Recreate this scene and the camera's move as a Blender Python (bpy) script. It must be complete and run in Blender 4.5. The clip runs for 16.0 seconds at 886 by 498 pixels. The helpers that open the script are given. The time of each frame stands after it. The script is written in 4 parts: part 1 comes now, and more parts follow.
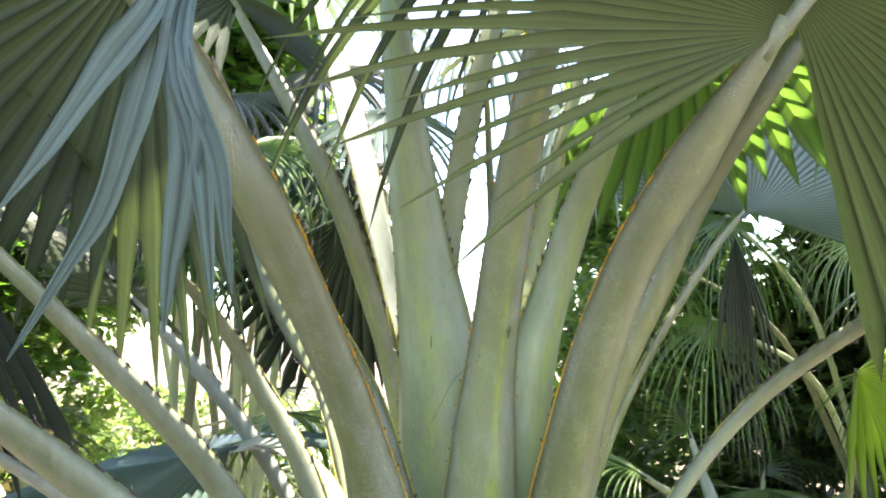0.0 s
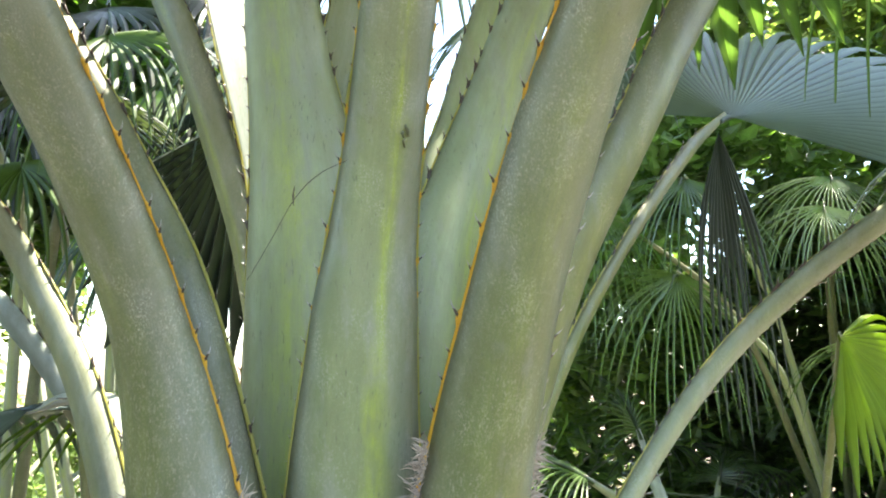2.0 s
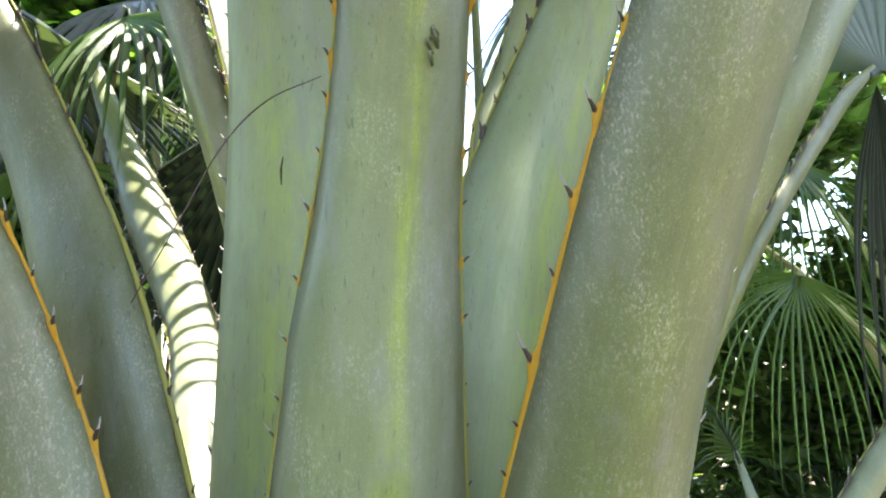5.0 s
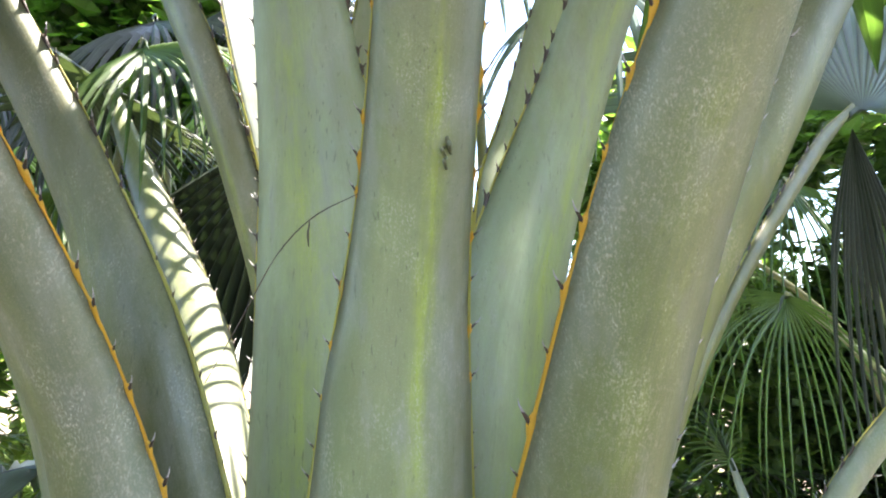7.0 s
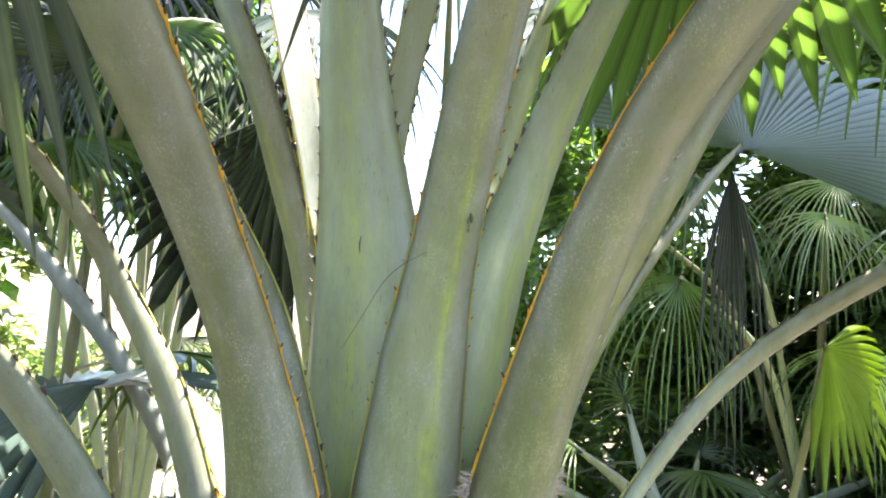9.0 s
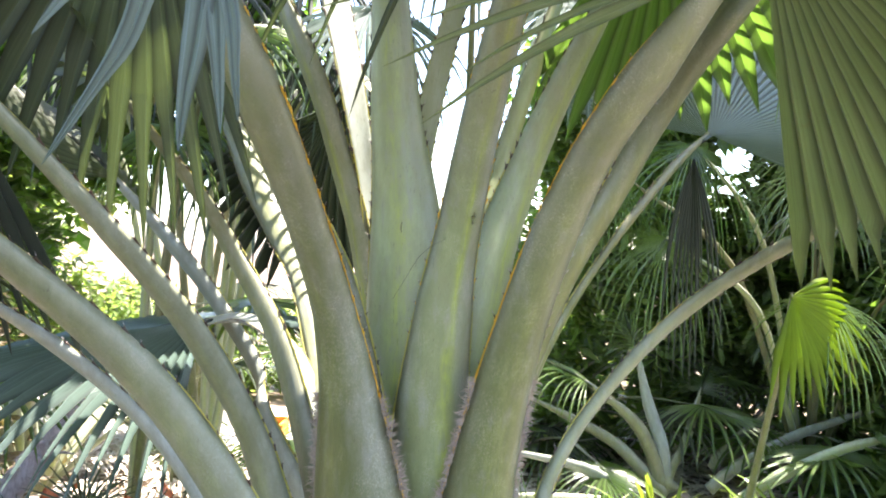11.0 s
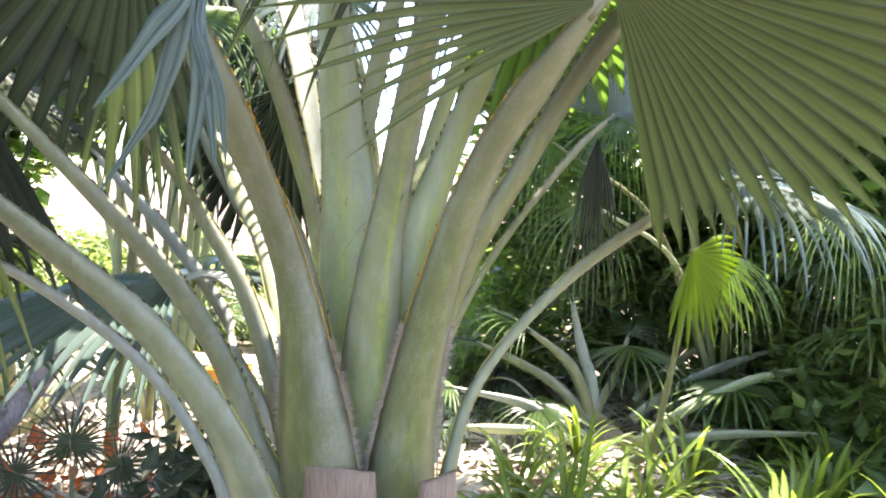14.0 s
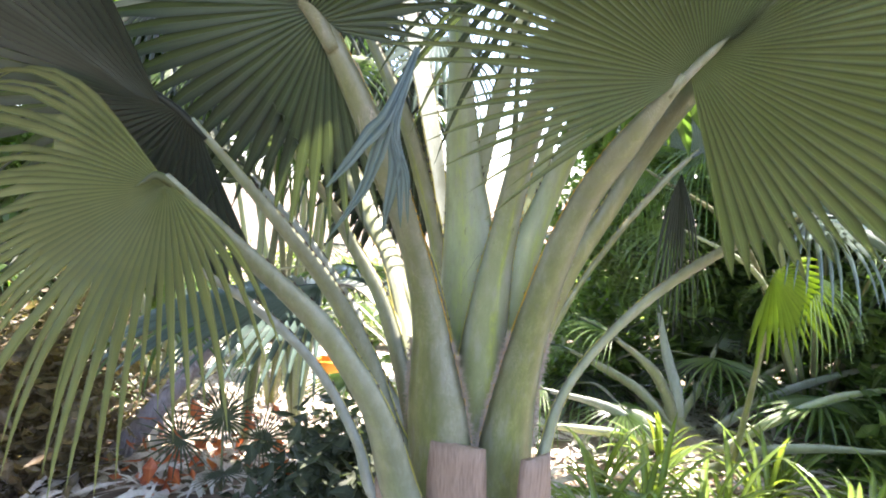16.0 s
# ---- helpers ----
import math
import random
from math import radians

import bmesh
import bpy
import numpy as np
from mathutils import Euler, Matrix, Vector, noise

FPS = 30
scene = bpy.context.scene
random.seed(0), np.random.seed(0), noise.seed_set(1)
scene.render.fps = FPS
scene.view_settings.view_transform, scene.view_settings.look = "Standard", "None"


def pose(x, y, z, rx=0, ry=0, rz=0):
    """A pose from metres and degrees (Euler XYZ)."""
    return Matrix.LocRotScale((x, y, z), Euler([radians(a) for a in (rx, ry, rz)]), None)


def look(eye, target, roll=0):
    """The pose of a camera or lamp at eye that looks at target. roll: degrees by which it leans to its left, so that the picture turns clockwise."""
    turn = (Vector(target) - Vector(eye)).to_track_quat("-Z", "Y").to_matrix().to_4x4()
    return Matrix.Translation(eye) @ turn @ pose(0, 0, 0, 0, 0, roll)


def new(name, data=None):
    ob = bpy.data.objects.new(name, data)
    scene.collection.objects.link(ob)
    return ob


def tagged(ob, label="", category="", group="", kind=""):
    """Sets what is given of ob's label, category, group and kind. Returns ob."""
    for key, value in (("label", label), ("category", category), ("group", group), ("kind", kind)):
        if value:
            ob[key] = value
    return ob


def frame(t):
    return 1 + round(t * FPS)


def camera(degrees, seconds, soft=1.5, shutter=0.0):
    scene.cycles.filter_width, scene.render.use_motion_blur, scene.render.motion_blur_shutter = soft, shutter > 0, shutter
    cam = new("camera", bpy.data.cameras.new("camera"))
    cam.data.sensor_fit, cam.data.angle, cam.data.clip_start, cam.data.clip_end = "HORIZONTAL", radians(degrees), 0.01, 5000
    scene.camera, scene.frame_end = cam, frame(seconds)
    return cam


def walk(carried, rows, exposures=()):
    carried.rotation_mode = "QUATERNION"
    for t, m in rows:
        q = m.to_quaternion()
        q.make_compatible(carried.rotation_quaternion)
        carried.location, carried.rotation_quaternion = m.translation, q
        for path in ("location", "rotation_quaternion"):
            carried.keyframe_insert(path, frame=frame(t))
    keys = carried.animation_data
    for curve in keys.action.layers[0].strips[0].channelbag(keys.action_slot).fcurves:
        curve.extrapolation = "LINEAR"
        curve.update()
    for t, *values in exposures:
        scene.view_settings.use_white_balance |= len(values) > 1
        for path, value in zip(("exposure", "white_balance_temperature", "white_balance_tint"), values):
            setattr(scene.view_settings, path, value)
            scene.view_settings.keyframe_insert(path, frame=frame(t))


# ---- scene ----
cam = camera(68.8, 16.0, 2.0)
EXPOSURE = 2.96
PATH = [
    (0, (0.127, -0.047, 1.548), (-0.043, 1.932, 1.785), -1.7),
    (0.5, (0.117, -0.016, 1.533), (-0.007, 1.97, 1.733), -0.7),
    (1, (0.098, -0.006, 1.488), (0.059, 1.985, 1.683), -1.1),
    (1.5, (0.112, 0.15, 1.426), (0.16, 2.149, 1.472), 2.7),
    (2, (0.179, 0.507, 1.281), (0.186, 2.481, 1.604), -1.5),
    (2.5, (0.191, 0.747, 1.26), (0.086, 2.694, 1.705), 0.8),
    (3, (0.179, 0.827, 1.284), (0.046, 2.782, 1.684), -2.1),
    (3.5, (0.164, 0.838, 1.302), (0.012, 2.797, 1.674), -2.6),
    (4, (0.168, 0.833, 1.307), (-0.019, 2.79, 1.676), -2.6),
    (4.2, (0.172, 0.835, 1.309), (-0.027, 2.791, 1.676), -2.4),
    (6.3, (0.193, 0.78, 1.373), (0.017, 2.748, 1.678), -0.6),
    (6.5, (0.193, 0.769, 1.379), (0.014, 2.736, 1.693), -1.6),
    (7, (0.186, 0.736, 1.369), (-0.013, 2.696, 1.715), -1.5),
    (7.5, (0.186, 0.696, 1.369), (-0.042, 2.65, 1.727), -0.8),
    (8, (0.164, 0.576, 1.383), (0.008, 2.545, 1.694), -0.1),
    (8.5, (0.133, 0.448, 1.401), (0.066, 2.434, 1.623), 0.8),
    (9, (0.102, 0.342, 1.424), (0.111, 2.335, 1.584), 2.3),
    (9.2, (0.106, 0.303, 1.426), (0.135, 2.297, 1.572), 4.2),
    (11.3, (0.137, -0.186, 1.476), (0.049, 1.812, 1.432), 2.2),
    (11.5, (0.122, -0.204, 1.475), (0.072, 1.795, 1.41), 1.2),
    (12, (0.096, -0.261, 1.471), (0.118, 1.735, 1.349), 2.4),
    (12.5, (0.084, -0.331, 1.493), (0.159, 1.662, 1.342), 1.2),
    (13, (0.089, -0.402, 1.5), (0.277, 1.581, 1.326), 1.8),
    (13.5, (0.131, -0.46, 1.536), (0.399, 1.514, 1.361), 3.0),
    (14, (0.22, -0.513, 1.545), (0.263, 1.48, 1.38), 2.4),
    (14.5, (0.238, -0.528, 1.549), (0.094, 1.461, 1.392), -0.4),
    (15, (0.208, -0.624, 1.584), (-0.038, 1.354, 1.427), -0.0),
    (15.5, (0.178, -0.776, 1.634), (-0.063, 1.2, 1.446), -0.5),
    (16, (0.157, -0.945, 1.649), (-0.067, 1.035, 1.475), 3.2),
]
walk(cam, [(t, look(eye, target, roll)) for t, eye, target, roll in PATH],
     [(0.0, EXPOSURE, 6750, 13), (1.5, EXPOSURE, 6750, 10), (3.5, EXPOSURE, 6800, 7), (6.5, EXPOSURE, 6500, 14), (9.0, EXPOSURE, 6550, 17), (12.5, EXPOSURE, 6750, 20), (16.0, EXPOSURE, 6600, 22)])

# ---- world and sun ----
world = bpy.data.worlds.new("world")
scene.world = world
world.use_nodes = True
SUN_ELEV, SUN_AZ = 75.0, 25.0          # azimuth from +x towards +y
wn = world.node_tree.nodes
sky = wn.new("ShaderNodeTexSky")
sky.sky_type = "NISHITA"
sky.sun_disc = False
sky.sun_elevation = radians(SUN_ELEV)
sky.sun_rotation = radians(90.0 - SUN_AZ)
world.node_tree.links.new(sky.outputs[0], wn["Background"].inputs[0])
wn["Background"].inputs[1].default_value = 0.15
sun = new("sun", bpy.data.lights.new("sun", "SUN"))
sun.data.energy, sun.data.angle, sun.data.color = 5.0, radians(0.6), (1.0, 0.95, 0.86)
to_sun = Vector((math.cos(radians(SUN_ELEV)) * math.cos(radians(SUN_AZ)), math.cos(radians(SUN_ELEV)) * math.sin(radians(SUN_AZ)), math.sin(radians(SUN_ELEV))))
sun.matrix_world = look(to_sun * 30, (0, 0, 0))


# ---- materials ----
def nodes_of(name):
    m = bpy.data.materials.new(name)
    m.use_nodes = True
    nt = m.node_tree
    return m, nt, nt.nodes, nt.links, nt.nodes["Principled BSDF"], nt.nodes["Material Output"]


def mix_col(nt, fac, a, b):
    n = nt.nodes.new("ShaderNodeMix")
    n.data_type = "RGBA"
    for sock, v in ((n.inputs[0], fac), (n.inputs[6], a), (n.inputs[7], b)):
        if hasattr(v, "is_linked"):
            nt.links.new(v, sock)
        elif isinstance(v, tuple):
            sock.default_value = (*v, 1)
        else:
            sock.default_value = v
    return n.outputs[2]


def noise_tex(nt, coord, scale, detail=4, stretch=None, rough=0.55):
    if stretch:
        mp = nt.nodes.new("ShaderNodeMapping")
        mp.inputs["Scale"].default_value = stretch
        nt.links.new(coord, mp.inputs[0])
        coord = mp.outputs[0]
    n = nt.nodes.new("ShaderNodeTexNoise")
    n.inputs["Scale"].default_value, n.inputs["Detail"].default_value, n.inputs["Roughness"].default_value = scale, detail, rough
    nt.links.new(coord, n.inputs["Vector"])
    return n.outputs[0]


def ramp(nt, fac, *stops):
    n = nt.nodes.new("ShaderNodeValToRGB")
    els = n.color_ramp.elements
    while len(els) < len(stops):
        els.new(0.5)
    for e, (p, c) in zip(els, stops):
        e.position = p
        e.color = (c, c, c, 1) if not isinstance(c, tuple) else (*c, 1)
    nt.links.new(fac, n.inputs[0])
    return n.outputs[0]


def maths(nt, op, a, b):
    n = nt.nodes.new("ShaderNodeMath")
    n.operation = op
    for sock, v in zip(n.inputs, (a, b)):
        if hasattr(v, "is_linked"):
            nt.links.new(v, sock)
        else:
            sock.default_value = v
    return n.outputs[0]


def bump(nt, bsdf, height, strength, dist=0.002):
    n = nt.nodes.new("ShaderNodeBump")
    n.inputs["Strength"].default_value, n.inputs["Distance"].default_value = strength, dist
    nt.links.new(height, n.inputs["Height"])
    nt.links.new(n.outputs[0], bsdf.inputs["Normal"])


def stalk_material(name, base, stripe, grey, speck, stripe_at=0.6, stripe_w=0.09, stripe_amt=0.8, scurf=0.6, bloom=0.7, age=0.0):
    """Smooth leaf stalk: silky green, one soft yellow stripe, grey bloom along one edge, patches of fine scurf, short dark ticks."""
    m, nt, N, L, b, out = nodes_of(name)
    tc = N.new("ShaderNodeTexCoord")
    uv, ob = tc.outputs["UV"], tc.outputs["Object"]
    rnd = N.new("ShaderNodeObjectInfo").outputs["Random"]
    shift = N.new("ShaderNodeCombineXYZ")
    L.new(rnd, shift.inputs[0])
    L.new(rnd, shift.inputs[2])
    add = N.new("ShaderNodeVectorMath")
    L.new(uv, add.inputs[0])
    L.new(shift.outputs[0], add.inputs[1])
    wide = noise_tex(nt, add.outputs[0], 1.4, 4, (2.2, 0.35, 3.0))
    fine = noise_tex(nt, add.outputs[0], 40, 5, (2.0, 0.05, 1.0))
    mid = noise_tex(nt, add.outputs[0], 9, 4, (2.0, 0.16, 1.0))
    blotch = noise_tex(nt, ob, 7.0, 5)
    patch = noise_tex(nt, ob, 22.0, 5, (1, 1, 0.45), 0.7)
    sep = N.new("ShaderNodeSeparateXYZ")
    L.new(uv, sep.inputs[0])
    u = maths(nt, "ADD", sep.outputs[0], maths(nt, "MULTIPLY", maths(nt, "SUBTRACT", wide, 0.5), 0.35))
    col = mix_col(nt, ramp(nt, wide, (0.36, 0.0), (0.62, 1.0)), base, tuple(0.8 * p for p in base))
    col = mix_col(nt, ramp(nt, u, (0.62, 0.0), (0.84, bloom)), col, grey)
    col = mix_col(nt, ramp(nt, u, (0.03, bloom * 0.7), (0.17, 0.0)), col, grey)
    near = maths(nt, "ABSOLUTE", maths(nt, "SUBTRACT", u, stripe_at), 0)
    amt = maths(nt, "MULTIPLY", ramp(nt, near, (0.0, stripe_amt), (stripe_w, 0.0)), ramp(nt, mid, (0.30, 0.45), (0.55, 1.0)))
    col = mix_col(nt, amt, col, stripe)
    col = mix_col(nt, ramp(nt, mid, (0.34, 0.28), (0.60, 0.0)), col, tuple(0.62 * p for p in base))
    col = mix_col(nt, ramp(nt, fine, (0.30, 0.25), (0.60, 0.0)), col, tuple(0.6 * p for p in base))
    col = mix_col(nt, ramp(nt, patch, (0.40, 0.6), (0.57, 0.0)), col, (base[0] * 0.70, base[1] * 0.66, base[2] * 0.68))
    col = mix_col(nt, ramp(nt, noise_tex(nt, ob, 34, 4, (1, 1, 0.3)), (0.52, 0.0), (0.68, 0.4)), col, grey)
    if age:
        upper = ramp(nt, maths(nt, "MULTIPLY", sep.outputs[1], 1 / 15), (0.42, 0.0), (0.64, age))
        col = mix_col(nt, maths(nt, "MULTIPLY", upper, ramp(nt, noise_tex(nt, ob, 13, 6, (1, 1, 0.5), 0.7), (0.36, 0.25), (0.58, 1.0))), col, (0.155, 0.158, 0.092))
    spots = noise_tex(nt, ob, 620, 3, (1, 1, 0.55))
    mask = maths(nt, "MULTIPLY", ramp(nt, spots, (0.52, 0.0), (0.68, 1.0)), ramp(nt, patch, (0.50, 0.0), (0.68, scurf)))
    col = mix_col(nt, mask, col, speck)
    coarse = maths(nt, "MULTIPLY", ramp(nt, noise_tex(nt, ob, 330, 5, (1, 1, 0.6), 0.7), (0.53, 0.0), (0.64, 1.0)), ramp(nt, blotch, (0.47, 0.0), (0.62, scurf * 0.6)))
    col = mix_col(nt, coarse, col, tuple(0.8 * p for p in speck))
    dust = noise_tex(nt, ob, 900, 2)
    col = mix_col(nt, ramp(nt, dust, (0.55, 0.0), (0.75, 0.22)), col, speck)
    ticks = noise_tex(nt, ob, 330, 3, (1, 1, 0.16))
    tick = maths(nt, "MULTIPLY", ramp(nt, ticks, (0.62, 0.0), (0.70, 0.6)), ramp(nt, blotch, (0.40, 0.8), (0.60, 0.1)))
    col = mix_col(nt, tick, col, (0.05, 0.05, 0.03))
    L.new(col, b.inputs["Base Color"])
    L.new(ramp(nt, blotch, (0.3, 0.36), (0.7, 0.54)), b.inputs["Roughness"])
    b.inputs["Specular IOR Level"].default_value = 0.5
    hs = maths(nt, "ADD", maths(nt, "ADD", fine, mid), maths(nt, "MULTIPLY", mask, 0.8))
    bump(nt, b, hs, 0.30, 0.0010)
    return m


def leaf_material(name, col_a, col_b, trans_col, trans=0.45, rough=0.42, brown=0.0, spec=0.4, pleat=0.8):
    """Pleated leaf: thin, lets light through; ribs run along each segment, shade of the folds is painted in."""
    m, nt, N, L, b, out = nodes_of(name)
    tc = N.new("ShaderNodeTexCoord")
    uv, ob = tc.outputs["UV"], tc.outputs["Object"]
    geo = N.new("ShaderNodeNewGeometry")
    big = noise_tex(nt, ob, 4.0, 3)
    ribs = noise_tex(nt, uv, 9.0, 3, (3.2, 0.12, 1.0))
    col = mix_col(nt, ramp(nt, big, (0.35, 0.0), (0.65, 1.0)), col_a, col_b)
    col = mix_col(nt, ramp(nt, ribs, (0.35, 0.40), (0.60, 0.0)), col, tuple(c * 0.55 for c in col_a))
    lines = noise_tex(nt, uv, 2.2, 2, (14.0, 0.05, 1.0))
    col = mix_col(nt, ramp(nt, lines, (0.40, 0.35), (0.50, 0.0)), col, tuple(c * 0.5 for c in col_a))
    sep = N.new("ShaderNodeSeparateXYZ")
    L.new(uv, sep.inputs[0])
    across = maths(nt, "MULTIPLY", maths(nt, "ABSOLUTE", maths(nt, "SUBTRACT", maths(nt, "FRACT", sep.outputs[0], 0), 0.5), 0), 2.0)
    # dark edge ribs plus the shade of the fold valleys, painted into the colour
    fold_shade = ramp(nt, across, (0.50, 0.0), (0.97, pleat))
    col = mix_col(nt, fold_shade, col, tuple(c * 0.33 for c in col_a))
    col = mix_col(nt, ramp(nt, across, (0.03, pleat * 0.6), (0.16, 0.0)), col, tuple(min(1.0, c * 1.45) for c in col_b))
    if brown:
        sp = noise_tex(nt, ob, 26, 5)
        col = mix_col(nt, ramp(nt, sp, (0.66, 0.0), (0.72, brown)), col, (0.16, 0.09, 0.04))
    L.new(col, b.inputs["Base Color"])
    b.inputs["Roughness"].default_value = rough
    b.inputs["Specular IOR Level"].default_value = spec
    bump(nt, b, ribs, 0.3, 0.001)
    tr = N.new("ShaderNodeBsdfTranslucent")
    through_col = mix_col(nt, ramp(nt, ribs, (0.35, 0.5), (0.6, 0.0)), trans_col, tuple(c * 0.5 for c in trans_col))
    # the painted valley shade dims the light let through as well
    L.new(mix_col(nt, fold_shade, through_col, tuple(c * 0.35 for c in trans_col)), tr.inputs[0])
    mx = N.new("ShaderNodeMixShader")
    mx.inputs[0].default_value = trans
    L.new(b.outputs[0], mx.inputs[1])
    L.new(tr.outputs[0], mx.inputs[2])
    L.new(mx.outputs[0], out.inputs[0])
    return m


def rough_material(name, cols, scale=8.0, rough=0.8, stretch=None, bump_s=0.5, bump_d=0.006):
    m, nt, N, L, b, out = nodes_of(name)
    ob = N.new("ShaderNodeTexCoord").outputs["Object"]
    rnd = N.new("ShaderNodeNewGeometry").outputs["Random Per Island"]
    n1 = noise_tex(nt, ob, scale, 6, stretch, 0.65)
    n2 = noise_tex(nt, ob, scale * 6, 4, stretch)
    col = mix_col(nt, ramp(nt, n1, (0.35, 0.0), (0.65, 1.0)), cols[0], cols[1])
    col = mix_col(nt, ramp(nt, n2, (0.45, 0.0), (0.7, 0.8)), col, cols[2])
    col = mix_col(nt, maths(nt, "MULTIPLY", rnd, 0.5), col, cols[-1])
    L.new(col, b.inputs["Base Color"])
    b.inputs["Roughness"].default_value = rough
    bump(nt, b, maths(nt, "ADD", n1, n2), bump_s, bump_d)
    return m


M_STALK = stalk_material("stalk_green", (0.240, 0.280, 0.116), (0.29, 0.36, 0.03), (0.262, 0.262, 0.228), (0.47, 0.45, 0.34), 0.62, 0.10, 0.9, 0.75, 0.75, 0.55)
M_STALK_TAN = stalk_material("stalk_olive", (0.142, 0.165, 0.050), (0.175, 0.205, 0.035), (0.190, 0.188, 0.150), (0.48, 0.43, 0.31), 0.45, 0.30, 0.6, 0.75, 0.6, 0.65)
M_STALK_PALE = stalk_material("stalk_pale", (0.37, 0.44, 0.225), (0.37, 0.45, 0.06), (0.30, 0.31, 0.26), (0.47, 0.45, 0.35), 0.5, 0.20, 0.75, 0.5, 0.7)
M_STALK_BLUE = stalk_material("stalk_bloom", (0.265, 0.305, 0.225), (0.29, 0.33, 0.21), (0.31, 0.34, 0.30), (0.42, 0.41, 0.38), 0.5, 0.2, 0.3, 0.3, 0.8)
M_STALK_GREY = stalk_material("stalk_grey", (0.205, 0.232, 0.115), (0.26, 0.29, 0.09), (0.235, 0.243, 0.185), (0.44, 0.42, 0.34), 0.5, 0.25, 0.4, 0.5, 0.6)
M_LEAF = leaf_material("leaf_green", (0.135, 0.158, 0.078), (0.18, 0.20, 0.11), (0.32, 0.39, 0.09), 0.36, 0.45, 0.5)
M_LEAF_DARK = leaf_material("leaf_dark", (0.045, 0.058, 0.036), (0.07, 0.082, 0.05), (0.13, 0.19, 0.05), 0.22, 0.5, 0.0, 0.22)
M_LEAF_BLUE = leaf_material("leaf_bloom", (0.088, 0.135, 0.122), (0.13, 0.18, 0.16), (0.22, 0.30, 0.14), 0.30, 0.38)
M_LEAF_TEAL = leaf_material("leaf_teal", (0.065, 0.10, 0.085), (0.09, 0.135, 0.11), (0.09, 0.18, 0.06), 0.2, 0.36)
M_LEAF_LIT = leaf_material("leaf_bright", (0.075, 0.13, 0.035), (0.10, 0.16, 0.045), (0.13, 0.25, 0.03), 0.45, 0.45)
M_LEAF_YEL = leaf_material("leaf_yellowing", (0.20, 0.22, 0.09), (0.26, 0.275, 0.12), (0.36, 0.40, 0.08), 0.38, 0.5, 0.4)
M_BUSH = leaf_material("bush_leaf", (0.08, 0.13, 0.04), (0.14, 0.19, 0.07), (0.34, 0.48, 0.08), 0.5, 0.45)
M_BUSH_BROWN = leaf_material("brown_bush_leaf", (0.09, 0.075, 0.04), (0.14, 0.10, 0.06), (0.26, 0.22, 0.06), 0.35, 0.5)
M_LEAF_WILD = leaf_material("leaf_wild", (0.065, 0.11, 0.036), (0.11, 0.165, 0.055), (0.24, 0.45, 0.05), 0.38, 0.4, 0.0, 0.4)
# leaf_deep and leaf_shade: darkened leaf copies, the shade is in their colour
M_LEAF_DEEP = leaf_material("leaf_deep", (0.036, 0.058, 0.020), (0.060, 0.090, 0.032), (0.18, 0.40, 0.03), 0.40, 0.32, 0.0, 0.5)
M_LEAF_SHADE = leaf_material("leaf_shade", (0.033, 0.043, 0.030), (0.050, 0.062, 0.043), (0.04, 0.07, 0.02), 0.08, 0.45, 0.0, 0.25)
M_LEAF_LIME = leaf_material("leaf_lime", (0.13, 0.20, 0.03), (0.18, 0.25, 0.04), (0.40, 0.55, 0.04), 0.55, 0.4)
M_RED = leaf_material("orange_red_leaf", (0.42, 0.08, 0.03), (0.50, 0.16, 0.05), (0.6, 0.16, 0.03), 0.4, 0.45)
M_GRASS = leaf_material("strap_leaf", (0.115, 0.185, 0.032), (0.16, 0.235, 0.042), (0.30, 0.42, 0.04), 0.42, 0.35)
M_DRY = rough_material("dry_leaf", [(0.42, 0.36, 0.28), (0.55, 0.49, 0.40), (0.26, 0.20, 0.14), (0.66, 0.60, 0.50)], 10, 0.7)
M_GROUND = rough_material("soil", [(0.13, 0.09, 0.06), (0.22, 0.16, 0.11), (0.07, 0.05, 0.035), (0.15, 0.11, 0.07)], 3, 0.95)
# pale colour of the added sheet that stands for glaring sunlit ground
M_BRIGHT_GROUND = rough_material("bright_ground", [(0.46, 0.43, 0.38), (0.56, 0.53, 0.47), (0.32, 0.29, 0.25), (0.50, 0.47, 0.42)], 14, 0.9)
M_TRUNK = rough_material("trunk_fibre", [(0.22, 0.17, 0.12), (0.33, 0.27, 0.20), (0.12, 0.09, 0.06), (0.26, 0.20, 0.15)], 7, 0.85, (1, 1, 0.2))
M_BOOT = rough_material("cut_stub", [(0.235, 0.155, 0.105), (0.31, 0.215, 0.150), (0.13, 0.08, 0.052), (0.27, 0.185, 0.125)], 9, 0.75, (2.5, 2.5, 0.25), 0.6)
M_THORN = rough_material("thorn_dark", [(0.045, 0.026, 0.014), (0.07, 0.04, 0.02), (0.02, 0.013, 0.01), (0.05, 0.03, 0.018)], 60, 0.4, None, 0.1, 0.001)
M_MARGIN = leaf_material("margin_orange", (0.68, 0.38, 0.04), (0.76, 0.50, 0.06), (0.95, 0.55, 0.05), 0.5, 0.35, pleat=0.0)
M_MARGIN_PALE = leaf_material("margin_pale", (0.42, 0.42, 0.11), (0.50, 0.46, 0.12), (0.7, 0.6, 0.10), 0.4, 0.4, pleat=0.0)
M_TIP = rough_material("thorn_tip", [(0.30, 0.27, 0.25), (0.42, 0.38, 0.36), (0.2, 0.17, 0.15), (0.4, 0.36, 0.33)], 80, 0.35, None, 0.05, 0.0005)
